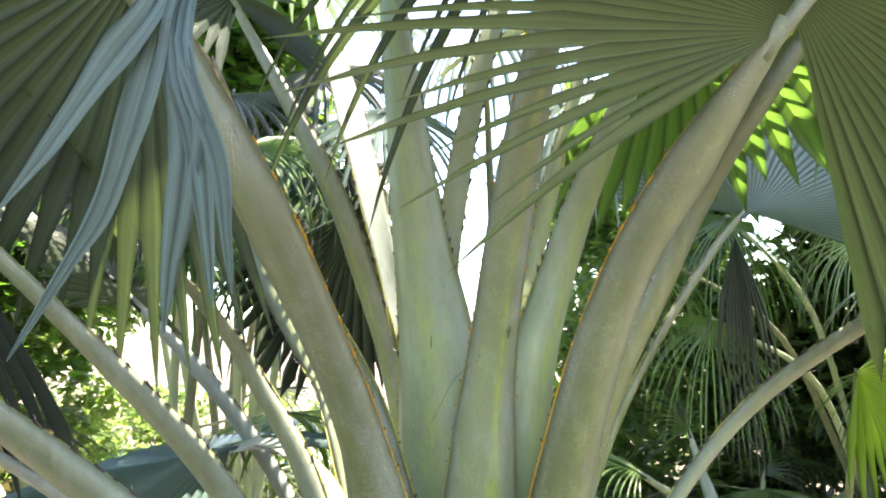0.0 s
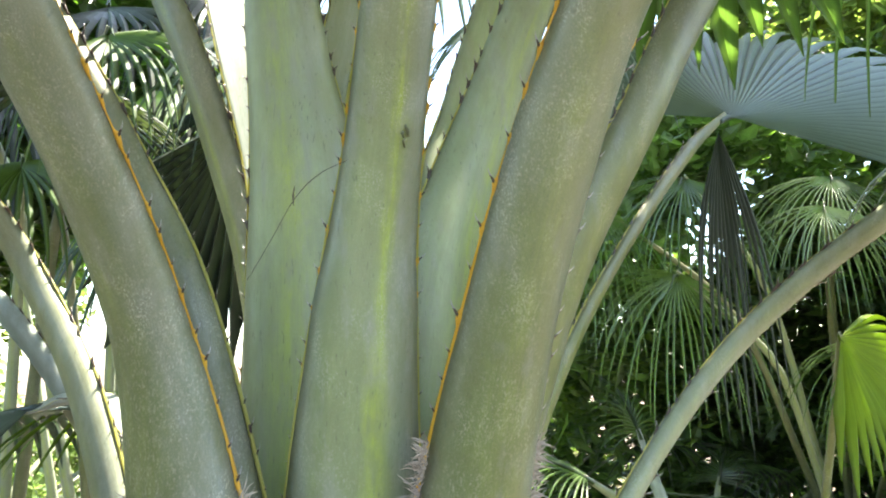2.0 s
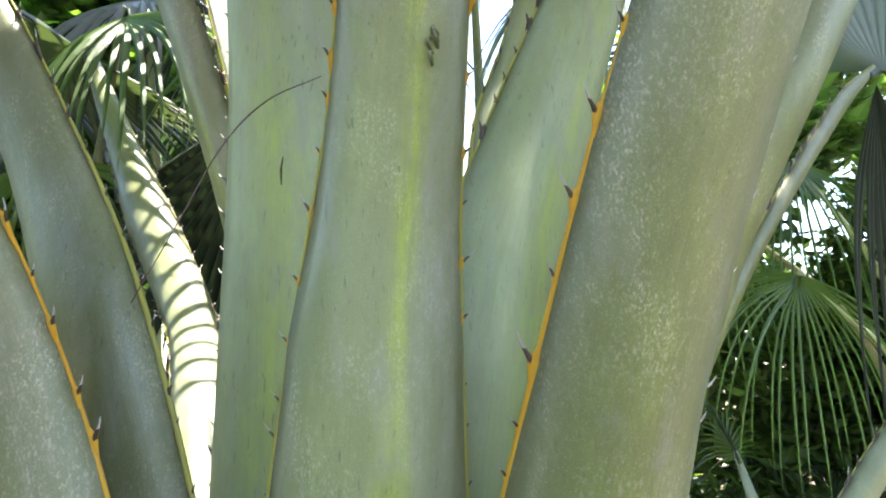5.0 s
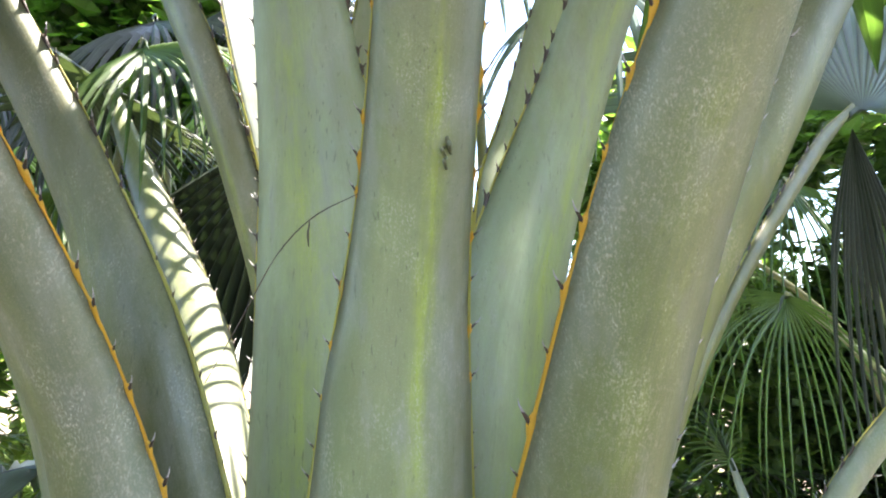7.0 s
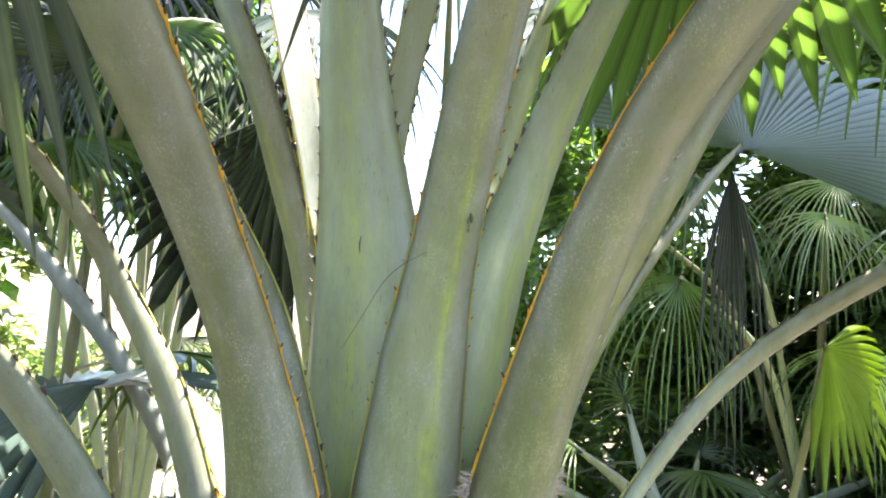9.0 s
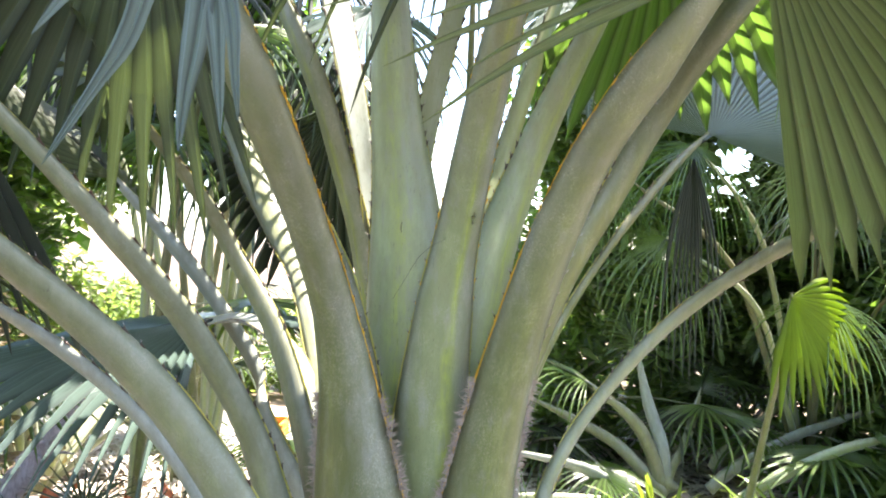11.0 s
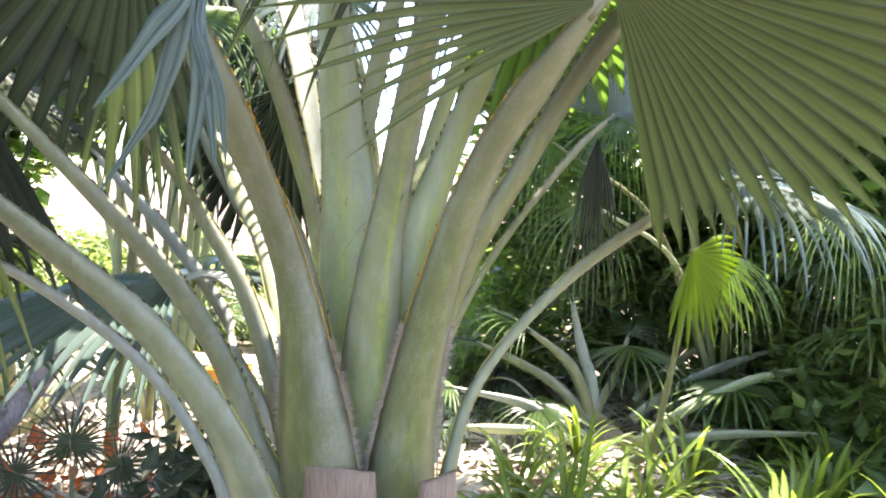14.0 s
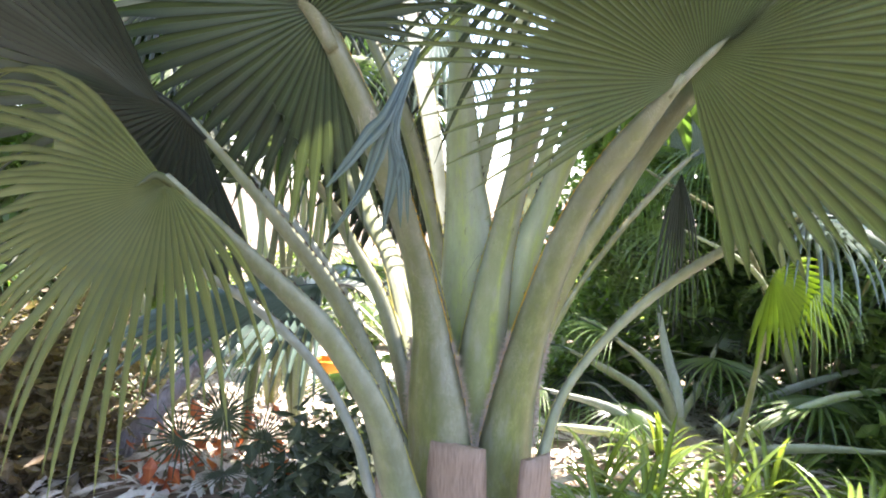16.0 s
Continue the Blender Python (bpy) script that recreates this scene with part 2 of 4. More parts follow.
M_FIBRE = rough_material("fibre", [(0.34, 0.27, 0.20), (0.45, 0.38, 0.30), (0.2, 0.15, 0.1), (0.5, 0.42, 0.33)], 30, 0.8)
M_ORANGE = rough_material("orange_plastic", [(0.72, 0.30, 0.03), (0.78, 0.34, 0.04), (0.6, 0.24, 0.03), (0.74, 0.32, 0.04)], 6, 0.5, None, 0.1)
M_BARK = rough_material("bark_grey", [(0.20, 0.17, 0.16), (0.33, 0.29, 0.30), (0.10, 0.08, 0.07), (0.28, 0.24, 0.24)], 14, 0.85, (1, 1, 0.3))


# ---- builders ----
def mesh_of(name, verts, faces, mat, uvs=None, smooth=True):
    me = bpy.data.meshes.new(name)
    me.from_pydata([tuple(v) for v in verts], [], faces)
    if uvs is not None:
        lay = me.uv_layers.new(name="UVMap")
        idx = np.empty(len(me.loops), dtype=np.int32)
        me.loops.foreach_get("vertex_index", idx)
        lay.data.foreach_set("uv", np.asarray(uvs, dtype=np.float32)[idx].ravel())
    me.materials.append(mat)
    if smooth:
        me.polygons.foreach_set("use_smooth", [True] * len(me.polygons))
    me.update()
    return me


def part(name, me, parent, label="", kind=""):
    ob = new(name, me)
    ob.parent = parent
    return tagged(ob, label, kind=kind)


def thing(name, place, label, category, group="", kind=""):
    ob = new(name)
    ob.location = place
    return tagged(ob, label, category, group, kind)


def curve_through(pts, n):
    """Points and tangents of a smooth curve through the control points."""
    P = [Vector(p) for p in pts]
    P = [P[0] * 2 - P[1]] + P + [P[-1] * 2 - P[-2]]
    out, m = [], len(P) - 3
    for k in range(n + 1):
        u = k / n * m
        i = min(int(u), m - 1)
        t = u - i
        a, b, c, d = P[i:i + 4]
        out.append(0.5 * (2 * b + (c - a) * t + (2 * a - 5 * b + 4 * c - d) * t * t + (3 * b - a - 3 * c + d) * t ** 3))
    tan = [(out[min(i + 1, n)] - out[max(i - 1, 0)]).normalized() for i in range(n + 1)]
    return out, tan


def stalk_frames(pts, axis_xy, n, face=None):
    """Curve, tangent, side and outward directions of a stalk that grows out from the crown's axis."""
    C, T = curve_through(pts, n)
    hub, base = C[-1], C[0]
    out_dir = Vector((C[-1].x - axis_xy[0], C[-1].y - axis_xy[1], 0))
    out_dir = (out_dir if out_dir.length > 0.05 else Vector((0, -1, 0))).normalized()
    if face is not None:
        out_dir = Vector((math.cos(radians(face)), math.sin(radians(face)), 0))
    res = []
    for c, t in zip(C, T):
        o = (out_dir - Vector((0, 0, 0.35)))
        o = (o - t * o.dot(t)).normalized()
        res.append((c, t, t.cross(o).normalized(), o))
    return res


def stalk_mesh(frames, widths, thick, mat, seed=0):
    """A channelled stalk: rounded outer face, shallow hollow inner face, thin sharp margins."""
    rng = random.Random(seed)
    prof = []
    for k in range(13):
        u = -1 + 2 * k / 12
        prof.append((u, (1 - abs(u) ** 2.6) ** 0.75))
    for k in range(1, 12):
        u = 1 - 2 * k / 12
        prof.append((u, -0.10 + 0.34 * (1 - u * u) * 0.6))
    n = len(frames) - 1
    m = len(prof)
    verts, uvs, faces = [], [], []
    length = 0.0
    ph = rng.uniform(0, 6)
    for i, (c, t, s, o) in enumerate(frames):
        if i:
            length += (c - frames[i - 1][0]).length
        f = i / n
        w = np.interp(f, np.linspace(0, 1, len(widths)), widths) / 2
        w *= 1 + 0.012 * math.sin(17 * f + ph) + 0.008 * math.sin(41 * f + ph * 2)
        th = w * thick
        for k, (u, v) in enumerate(prof):
            verts.append(c + s * (u * w) + o * (v * th))
            uvs.append(((u * 0.5 + 0.5) + (0 if k < 13 else 1.4), length / 0.12))
    for i in range(n):
        for k in range(m):
            k2 = (k + 1) % m
            faces.append((i * m + k, i * m + k2, (i + 1) * m + k2, (i + 1) * m + k))
    faces.append(tuple(range(m))[::-1])
    faces.append(tuple(n * m + k for k in range(m)))
    return mesh_of("leaf_stalk", verts, faces, mat, uvs)


def tube_mesh(name, pts, radii, mat, sides=7, n=None, closed=True):
    n = n or max(4, 4 * (len(pts) - 1))
    C, T = curve_through(pts, n)
    verts, faces = [], []
    ref = Vector((0.3, 0.2, 1)).normalized()
    for i, (c, t) in enumerate(zip(C, T)):
        a = t.cross(ref if abs(t.dot(ref)) < 0.95 else Vector((1, 0, 0))).normalized()
        b = t.cross(a)
        r = np.interp(i / n, np.linspace(0, 1, len(radii)), radii)
        for k in range(sides):
            q = 2 * math.pi * k / sides
            verts.append(c + (a * math.cos(q) + b * math.sin(q)) * r)
    for i in range(n):
        for k in range(sides):
            k2 = (k + 1) % sides
            faces.append((i * sides + k, i * sides + k2, (i + 1) * sides + k2, (i + 1) * sides + k))
    if closed:
        faces.append(tuple(range(sides))[::-1])
        faces.append(tuple(n * sides + k for k in range(sides)))
    return mesh_of(name, verts, faces, mat)


def thorn_shape(foot_mat):
    """One tooth, 1 long: an orange foot drawn out down the margin, a slim dark hook, a pale tip."""
    verts, faces, slot = [], [], []

    def rings(rows, sides, s):
        b = len(verts)
        for x, z, ry, rx in rows:
            for k in range(sides):
                q = 2 * math.pi * k / sides
                verts.append((x + rx * math.cos(q), ry * math.sin(q), z))
        for i in range(len(rows) - 1):
            for k in range(sides):
                k2 = (k + 1) % sides
                faces.append((b + i * sides + k, b + i * sides + k2, b + (i + 1) * sides + k2, b + (i + 1) * sides + k))
                slot.append(s if not callable(s) else s(i))
        faces.append(tuple(b + (len(rows) - 1) * sides + k for k in range(sides)))
        slot.append(s if not callable(s) else s(len(rows) - 2))

    rings([(-0.05, -2.0, 0.04, 0.10), (0.02, -1.2, 0.14, 0.20), (0.12, -0.35, 0.18, 0.32), (0.10, 0.05, 0.15, 0.24), (0.0, 0.4, 0.06, 0.10)], 6, 0)
    rings([(0.20, -0.45, 0.13, 0.10), (0.42, -0.05, 0.11, 0.17), (0.72, 0.25, 0.08, 0.11), (0.98, 0.55, 0.045, 0.06), (1.16, 0.90, 0.012, 0.015)], 6, lambda i: 1 if i < 2 else 2)
    me = mesh_of("thorn", verts, faces, foot_mat)
    me.materials.append(M_THORN)
    me.materials.append(M_TIP)
    me.polygons.foreach_set("material_index", slot)
    return me


THORN = thorn_shape(M_MARGIN)
THORN_DULL = thorn_shape(M_THORN)


def add_thorns(stalk, frames, widths, side, f0, f1, step, size, seed, shape):
    rng = random.Random(seed)
    n = len(frames) - 1
    dist = [0.0]
    for i in range(n):
        dist.append(dist[-1] + (frames[i + 1][0] - frames[i][0]).length)
    s = dist[-1] * f0
    while s < dist[-1] * f1:
        i = max(0, min(n - 1, int(np.searchsorted(dist, s)) - 1))
        f = (s - dist[i]) / max(1e-6, dist[i + 1] - dist[i])
        c = frames[i][0].lerp(frames[i + 1][0], f)
        t, sd, o = frames[i][1], frames[i][2] * side, frames[i][3]
        w = np.interp((i + f) / n, np.linspace(0, 1, len(widths)), widths) / 2
        k = size * rng.uniform(0.6, 1.2)
        x = (sd + o * rng.uniform(-0.25, 0.15)).normalized()
        z = (t - x * t.dot(x)).normalized()
        y = z.cross(x)
        m = Matrix((x, y, z)).transposed().to_4x4()
        ob = new("thorn", shape)
        ob.parent = stalk
        ob.matrix_basis = Matrix.Translation(c + sd * (w * 0.985)) @ m @ Matrix.Diagonal((k, k, k * rng.uniform(0.8, 1.2), 1))
        s += step * rng.uniform(0.65, 1.35)


def blade_mesh(name, mat, hub, along, normal, n=46, span=300.0, radius=0.7, split=0.5, droop=0.8, cup=0.12, costa=0.18,
               fold=0.55, seed=1, side_len=0.75, steps=9, droop_from=0.35, lo=None, hi=None, ragged=0.10, taper_lo=1.0, taper_hi=1.0, swing=0.0):
    """A pleated fan: segments radiate from the stalk's end and its short rib, joined to 'split' of their length, tips free and sagging."""
    rng = random.Random(seed)
    Y = Vector(along).normalized()
    Z = Vector(normal)
    Z = (Z - Y * Z.dot(Y)).normalized()
    X = Y.cross(Z)
    hub = Vector(hub)
    down = Vector((0, 0, -1))
    half = radians(span) / 2
    lo = -half if lo is None else radians(lo)
    hi = half if hi is None else radians(hi)
    verts, uvs, faces = [], [], []

    def origin(a):
        k = max(0.0, 1 - abs(a) / half) ** 1.3
        return Y * (costa * k) - Z * (costa * 0.35 * k * k)

    def ray(a):
        return X * math.sin(a) + Y * math.cos(a)

    def length(a):
        k = min(1.0, taper_lo + (1 - taper_lo) * (a - lo) / radians(50), taper_hi + (1 - taper_hi) * (hi - a) / radians(50))
        return radius * k * (side_len + (1 - side_len) * (0.5 + 0.5 * math.cos(a)))

    d_a = (hi - lo) / n
    joins = []
    for i in range(n):
        am, al, ar = lo + (i + 0.5) * d_a, lo + i * d_a, lo + (i + 1) * d_a
        ln = length(am) * (1 + rng.uniform(-ragged, ragged))
        sp = (split if not isinstance(split, tuple) else split[0] + (split[1] - split[0]) * (am - lo) / (hi - lo)) * rng.uniform(0.92, 1.08)
        own = droop * rng.uniform(0.65, 1.45)
        twist = rng.uniform(-0.18, 0.18)
        p = hub + origin(am)
        cp = cup if not isinstance(cup, tuple) else cup[0] + (cup[1] - cup[0]) * ((am - lo) / (hi - lo)) ** 0.42
        cp += swing * max(0.0, (am - lo) / (hi - lo) - 0.72) / 0.28
        d = (ray(am) - Z * cp).normalized()
        om, ol, orr = origin(am), origin(al), origin(ar)
        w_sp = None
        base = len(verts)
        joins.append((base, sp))
        for k in range(steps + 1):
            f = k / steps
            r = f * ln
            if k:
                sag = droop * 0.5 if f < sp else own
                g = max(0.0, f - droop_from)
                dd = (d + down * (sag * g * 1.1) + ray(am + 0.6) * (twist * max(0, f - sp))).normalized()
                if f > droop_from:
                    d = (d * 0.75 + dd * 0.25 + down * (own * 0.10 * g)).normalized()
                p = p + d * (ln / steps)
            el = (ol - om) + (ray(al) - ray(am)) * r
            er = (orr - om) + (ray(ar) - ray(am)) * r
            if f > sp:
                if w_sp is None:
                    w_sp = sp
                q = (f - sp) / (1 - sp)
                tp = max(0.02, (1 - q) ** 0.8) * (1 - 0.25 * min(1, q * 6)) * (sp + (f - sp) * 0.35) / f
                el, er = el * tp, er * tp
            w = (er - el).length * 0.5
            verts += [p + el - Z * (fold * w * 0.5), p + Z * (fold * w * 0.9), p + er - Z * (fold * w * 0.5)]
            u0 = float(i)
            uvs += [(u0, r * 3), (u0 + 0.5, r * 3), (u0 + 1, r * 3)]
        for k in range(steps):
            a = base + 3 * k
            faces += [(a, a + 1, a + 4, a + 3), (a + 1, a + 2, a + 5, a + 4)]
    for (b0, s0), (b1, s1) in zip(joins, joins[1:]):
        for k in range(steps + 1):
            if k / steps <= min(s0, s1):
                mean = (verts[b0 + 3 * k + 2] + verts[b1 + 3 * k]) * 0.5
                verts[b0 + 3 * k + 2] = verts[b1 + 3 * k] = mean
    return mesh_of(name, verts, faces, mat, uvs, smooth=False)


# ---- ground ----
def ground_z(x, y):
    return -0.13 * max(0.0, y - 1.2) - 0.02 * max(0.0, x - 1.0) + 0.05 * noise.noise((x * 0.6, y * 0.6, 0.3)) + 0.02 * noise.noise((x * 2.3, y * 2.3, 5.0))


def build_ground():
    verts, faces = [], []
    xs = np.concatenate([np.linspace(-400, -14, 8), np.linspace(-12, 12, 61), np.linspace(14, 400, 8)])
    ys = np.concatenate([np.linspace(-400, -8, 8), np.linspace(-6, 18, 61), np.linspace(20, 400, 8)])
    for y in ys:
        for x in xs:
            z = ground_z(x, min(y, 12.0))
            verts.append((x, y, z))
    nx = len(xs)
    for j in range(len(ys) - 1):
        for i in range(nx - 1):
            a = j * nx + i
            faces.append((a, a + 1, a + nx + 1, a + nx))
    return tagged(new("ground", mesh_of("ground", verts, faces, M_GROUND)), "brown soil sloping away, strewn with litter", "ground", kind="structure")


build_ground()


def build_bright_sheet():
    """A pale sheet added across the clearing to brighten it, a hand's width above the soil."""
    xs, ys = np.linspace(-9.0, 1.5, 43), np.linspace(6.3, 9.4, 14)
    verts = [(x, y + 0.25 * math.sin(0.5 * x), ground_z(x, y + 0.25 * math.sin(0.5 * x)) + 0.05) for y in ys for x in xs]
    n = len(xs)
    faces = [(j * n + i, j * n + i + 1, (j + 1) * n + i + 1, (j + 1) * n + i) for j in range(len(ys) - 1) for i in range(n - 1)]
    return tagged(new("path", mesh_of("path", verts, faces, M_BRIGHT_GROUND)), "pale sheet added for the glaring sunlit ground of the clearing", "path", kind="structure")


build_bright_sheet()

# ---- the large fan palm ----
AXIS = (0.08, 1.46)
palm = thing("fan_palm", (0, 0, 0), "large fan palm with broad toothed green leaf stalks", "palm tree")


def leaf(pts, widths, mat, seed, thick=0.62, margin=None, thorns=(), blade=None, label="", axis=AXIS, owner=None, n=30, thorn_size=0.0105, face=None):
    fr = stalk_frames(pts, axis, n, face)
    if blade:
        widths = (*widths[:-1], widths[-1] * 0.5)
    st = part("leaf_stalk", stalk_mesh(fr, widths, thick, mat, seed), owner or palm, label)
    if margin:
        for side in (-1, 1):
            line = [fr[i][0] + fr[i][2] * (side * np.interp(i / n, np.linspace(0, 1, len(widths)), widths) / 2 * 0.995) for i in range(0, n + 1, 3)]
            part("margin", tube_mesh("margin", line, [0.0032, 0.0028, 0.0016, 0.0005, 0.0004], margin, 5, n * 2), st, "thin orange-yellow stalk margin")
    for side, f0, f1, step in thorns:
        add_thorns(st, fr, widths, side, f0, f1, step, thorn_size, seed * 7 + side, THORN if margin is M_MARGIN or seed == 3 else THORN_DULL)
    if blade:
        kw = dict(blade)
        lab = kw.pop("label", "")
        al, nm = Vector(kw["along"]).normalized(), Vector(kw["normal"])
        nm = (nm - al * nm.dot(al)).normalized()
        cl = kw.get("costa", 0.18) * 2.0
        w1 = widths[-1]
        tip = fr[-1][0]
        rib = [tip - fr[-1][1] * 0.07 + fr[-1][3] * 0.004, tip + al * (cl * 0.18) - nm * 0.010, tip + al * (cl * 0.6) - nm * (cl * 0.10 + 0.010), tip + al * cl - nm * (cl * 0.22 + 0.004)]
        part("leaf_rib", tube_mesh("leaf_rib", rib, [w1 * 0.42, w1 * 0.40, w1 * 0.22, 0.0015], mat if margin is M_MARGIN else kw["mat"], 8, 14), st)
        me = blade_mesh("leaf_blade", kw.pop("mat"), fr[-1][0] - fr[-1][1] * 0.03, kw.pop("along"), kw.pop("normal"), seed=seed, **kw)
        part("leaf_blade", me, st, lab)
    return st, fr


BOTH = ((-1, 0.12, 0.85, 0.040), (1, 0.12, 0.85, 0.040))
# front left stalk with its dark fan
FRONT_LEFT = leaf([(-0.039, 1.310, 0.523), (-0.082, 1.283, 0.880), (-0.115, 1.272, 1.133), (-0.149, 1.252, 1.311), (-0.194, 1.166, 1.502), (-0.264, 0.990, 1.761), (-0.426, 0.902, 2.106)], (0.306, 0.258, 0.163, 0.122, 0.111, 0.115, 0.144),
     M_STALK_TAN, 1, face=-117, margin=M_MARGIN, thorns=BOTH, thorn_size=0.0125, label="broad grey-green stalk with orange toothed margin",
     blade=dict(mat=M_LEAF_DARK, along=(-0.30, -0.25, 0.40), normal=(0.15, 0.85, 0.40), n=50, span=330, lo=-128, hi=165, taper_lo=0.45, radius=0.85, side_len=0.75, split=0.6, cup=0.22, droop=0.5, droop_from=0.5, label="dark green pleated fan seen from below"))
# front right stalk with its big fan
FRONT_RIGHT = leaf([(0.147, 1.382, 0.531), (0.181, 1.364, 0.922), (0.252, 1.272, 1.303), (0.347, 1.157, 1.616), (0.450, 1.050, 1.805), (0.593, 0.969, 2.013)], (0.273, 0.187, 0.133, 0.110, 0.104, 0.069),
     M_STALK_TAN, 2, face=-62, margin=M_MARGIN, thorns=BOTH, thorn_size=0.0125, label="broad olive stalk with scurfy tan specks and orange margin",
     blade=dict(mat=M_LEAF, along=(0.36, -0.02, 0.36), normal=(-0.10, 0.95, 0.05), n=88, span=335, lo=-110, hi=168, taper_lo=0.8, taper_hi=0.95, radius=1.15, side_len=0.70, split=(0.82, 0.50), swing=0.40, cup=(-0.6, 0.42), droop=0.25, droop_from=0.50, fold=1.2, label="olive-green pleated fan with long tips"))
# centre front stalk
leaf([(0.086, 1.413, 0.664), (0.061, 1.365, 1.011), (0.081, 1.311, 1.303), (0.110, 1.263, 1.510), (0.176, 1.092, 1.854), (0.317, 0.843, 2.426)], (0.180, 0.184, 0.134, 0.098, 0.076, 0.059),
     M_STALK, 3, face=-81, margin=M_MARGIN_PALE, thorns=BOTH, thorn_size=0.0085, label="broad green stalk with a yellow stripe and grey bloom",
     blade=dict(mat=M_LEAF, along=(0.25, -0.45, 0.60), normal=(-0.2, 0.75, 0.6), n=36, span=220, radius=0.75))
# wide pale stalk behind the centre
leaf([(0.000, 1.475, 0.622), (-0.015, 1.462, 1.086), (-0.026, 1.473, 1.502), (-0.069, 1.467, 1.866), (-0.119, 1.382, 2.574)], (0.245, 0.215, 0.188, 0.121, 0.080),
     M_STALK_PALE, 4, face=-97, margin=M_MARGIN_PALE, thorns=((-1, 0.12, 0.85, 0.040), (1, 0.56, 0.85, 0.030)), label="upright pale green stalk with a yellow band",
     # unseen blade, turned so that it shades the front left stalks
     blade=dict(mat=M_LEAF, along=(0.9, 0.1, 0.35), normal=(-0.3, 0.0, 0.9), n=24, span=130, lo=-37, hi=60, radius=0.75, split=0.7, droop=0.3))
# slim stalk behind it, lit at its side
leaf([(-0.031, 1.544, 0.707), (-0.030, 1.529, 1.399), (0.010, 1.539, 1.791), (0.150, 1.610, 2.377), (0.430, 1.800, 3.024)], (0.118, 0.085, 0.062, 0.052, 0.040),
     M_STALK_PALE, 5, face=95, margin=M_MARGIN_PALE, thorns=BOTH, label="upright pale green stalk half in sunlight",
     blade=dict(mat=M_LEAF, along=(0.5, 0.6, 0.6), normal=(-0.2, -0.3, 0.9), n=20, span=80, radius=0.5))
# stalks left of the centre
leaf([(-0.032, 1.634, 0.698), (-0.146, 1.690, 1.355), (-0.230, 1.708, 1.672), (-0.349, 1.688, 2.000), (-0.647, 1.727, 2.556)], (0.123, 0.099, 0.107, 0.096, 0.063),
     M_STALK, 6, face=-137, margin=M_MARGIN_PALE, thorns=BOTH, label="slender grey-green stalk",
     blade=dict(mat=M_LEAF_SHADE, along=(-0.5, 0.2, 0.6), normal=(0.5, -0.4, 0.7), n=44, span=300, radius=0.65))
leaf([(-0.056, 1.642, 0.775), (-0.144, 1.685, 1.522), (-0.199, 1.666, 1.844), (-0.279, 1.701, 2.175), (-0.420, 1.773, 2.682)], (0.063, 0.056, 0.082, 0.097, 0.050),
     M_STALK_BLUE, 7, face=133, margin=M_MARGIN_PALE, thorns=BOTH, label="sunlit pale stalk with toothed edge",
     blade=dict(mat=M_LEAF_BLUE, along=(-0.6, 0.6, 0.5), normal=(0.3, -0.3, 0.9), n=34, span=190, radius=0.8))
leaf([(-0.025, 1.425, 0.634), (-0.157, 1.378, 1.277), (-0.260, 1.393, 1.537), (-0.403, 1.367, 1.809), (-0.712, 1.270, 2.358)], (0.176, 0.151, 0.108, 0.086, 0.053),
     M_STALK_TAN, 8, face=-115, margin=M_MARGIN_PALE, thorns=BOTH, label="grey-brown stalk with dark teeth")
leaf([(-0.089, 1.525, 0.616), (-0.271, 1.798, 1.007), (-0.393, 2.000, 1.274), (-0.529, 2.198, 1.448), (-0.710, 2.329, 1.708), (-0.987, 2.438, 2.233)], (0.132, 0.113, 0.109, 0.109, 0.115, 0.064),
     M_STALK_GREY, 9, face=-55, margin=M_MARGIN_PALE, thorns=BOTH, label="pale bluish stalk crossed by sunlight",
     blade=dict(mat=M_LEAF_DARK, along=(-0.6, 0.4, 0.2), normal=(0.3, 0.1, 0.9), n=40, span=260, radius=0.65, droop=0.6))
leaf([(0.06, 1.62, 0.72), (0.03, 1.85, 1.40), (-0.10, 2.08, 1.85), (-0.32, 2.28, 2.12)], (0.11, 0.08, 0.07, 0.05),
     M_STALK, 21, margin=M_MARGIN_PALE, thorns=BOTH, label="slender shaded stalk",
     blade=dict(mat=M_LEAF_SHADE, along=(-0.35, 0.1, -0.35), normal=(0.2, -0.9, 0.35), n=20, span=320, lo=-70, hi=28, radius=0.8, split=0.86, droop=0.5, fold=0.8, label="dark fan hanging behind the stalks"))
# stalks fanning out to the left
leaf([(-0.113, 1.246, 0.375), (-0.189, 1.166, 0.642), (-0.255, 1.027, 0.952), (-0.420, 0.985, 1.207), (-0.616, 0.886, 1.422), (-0.774, 0.676, 1.656)], (0.191, 0.150, 0.109, 0.098, 0.073, 0.057),
     M_STALK_GREY, 10, face=-103, margin=M_MARGIN_PALE, thorns=BOTH, label="long arching grey-green stalk",
     blade=dict(mat=M_LEAF_YEL, along=(-0.62, -0.25, -0.50), normal=(0.10, 0.85, -0.35), n=46, span=330, lo=-88, hi=104, radius=0.72, costa=0.04, side_len=0.95, split=0.50, cup=0.25, droop=1.15, droop_from=0.25, fold=1.25, ragged=0.2, label="yellow-green fan with long hanging tips"))
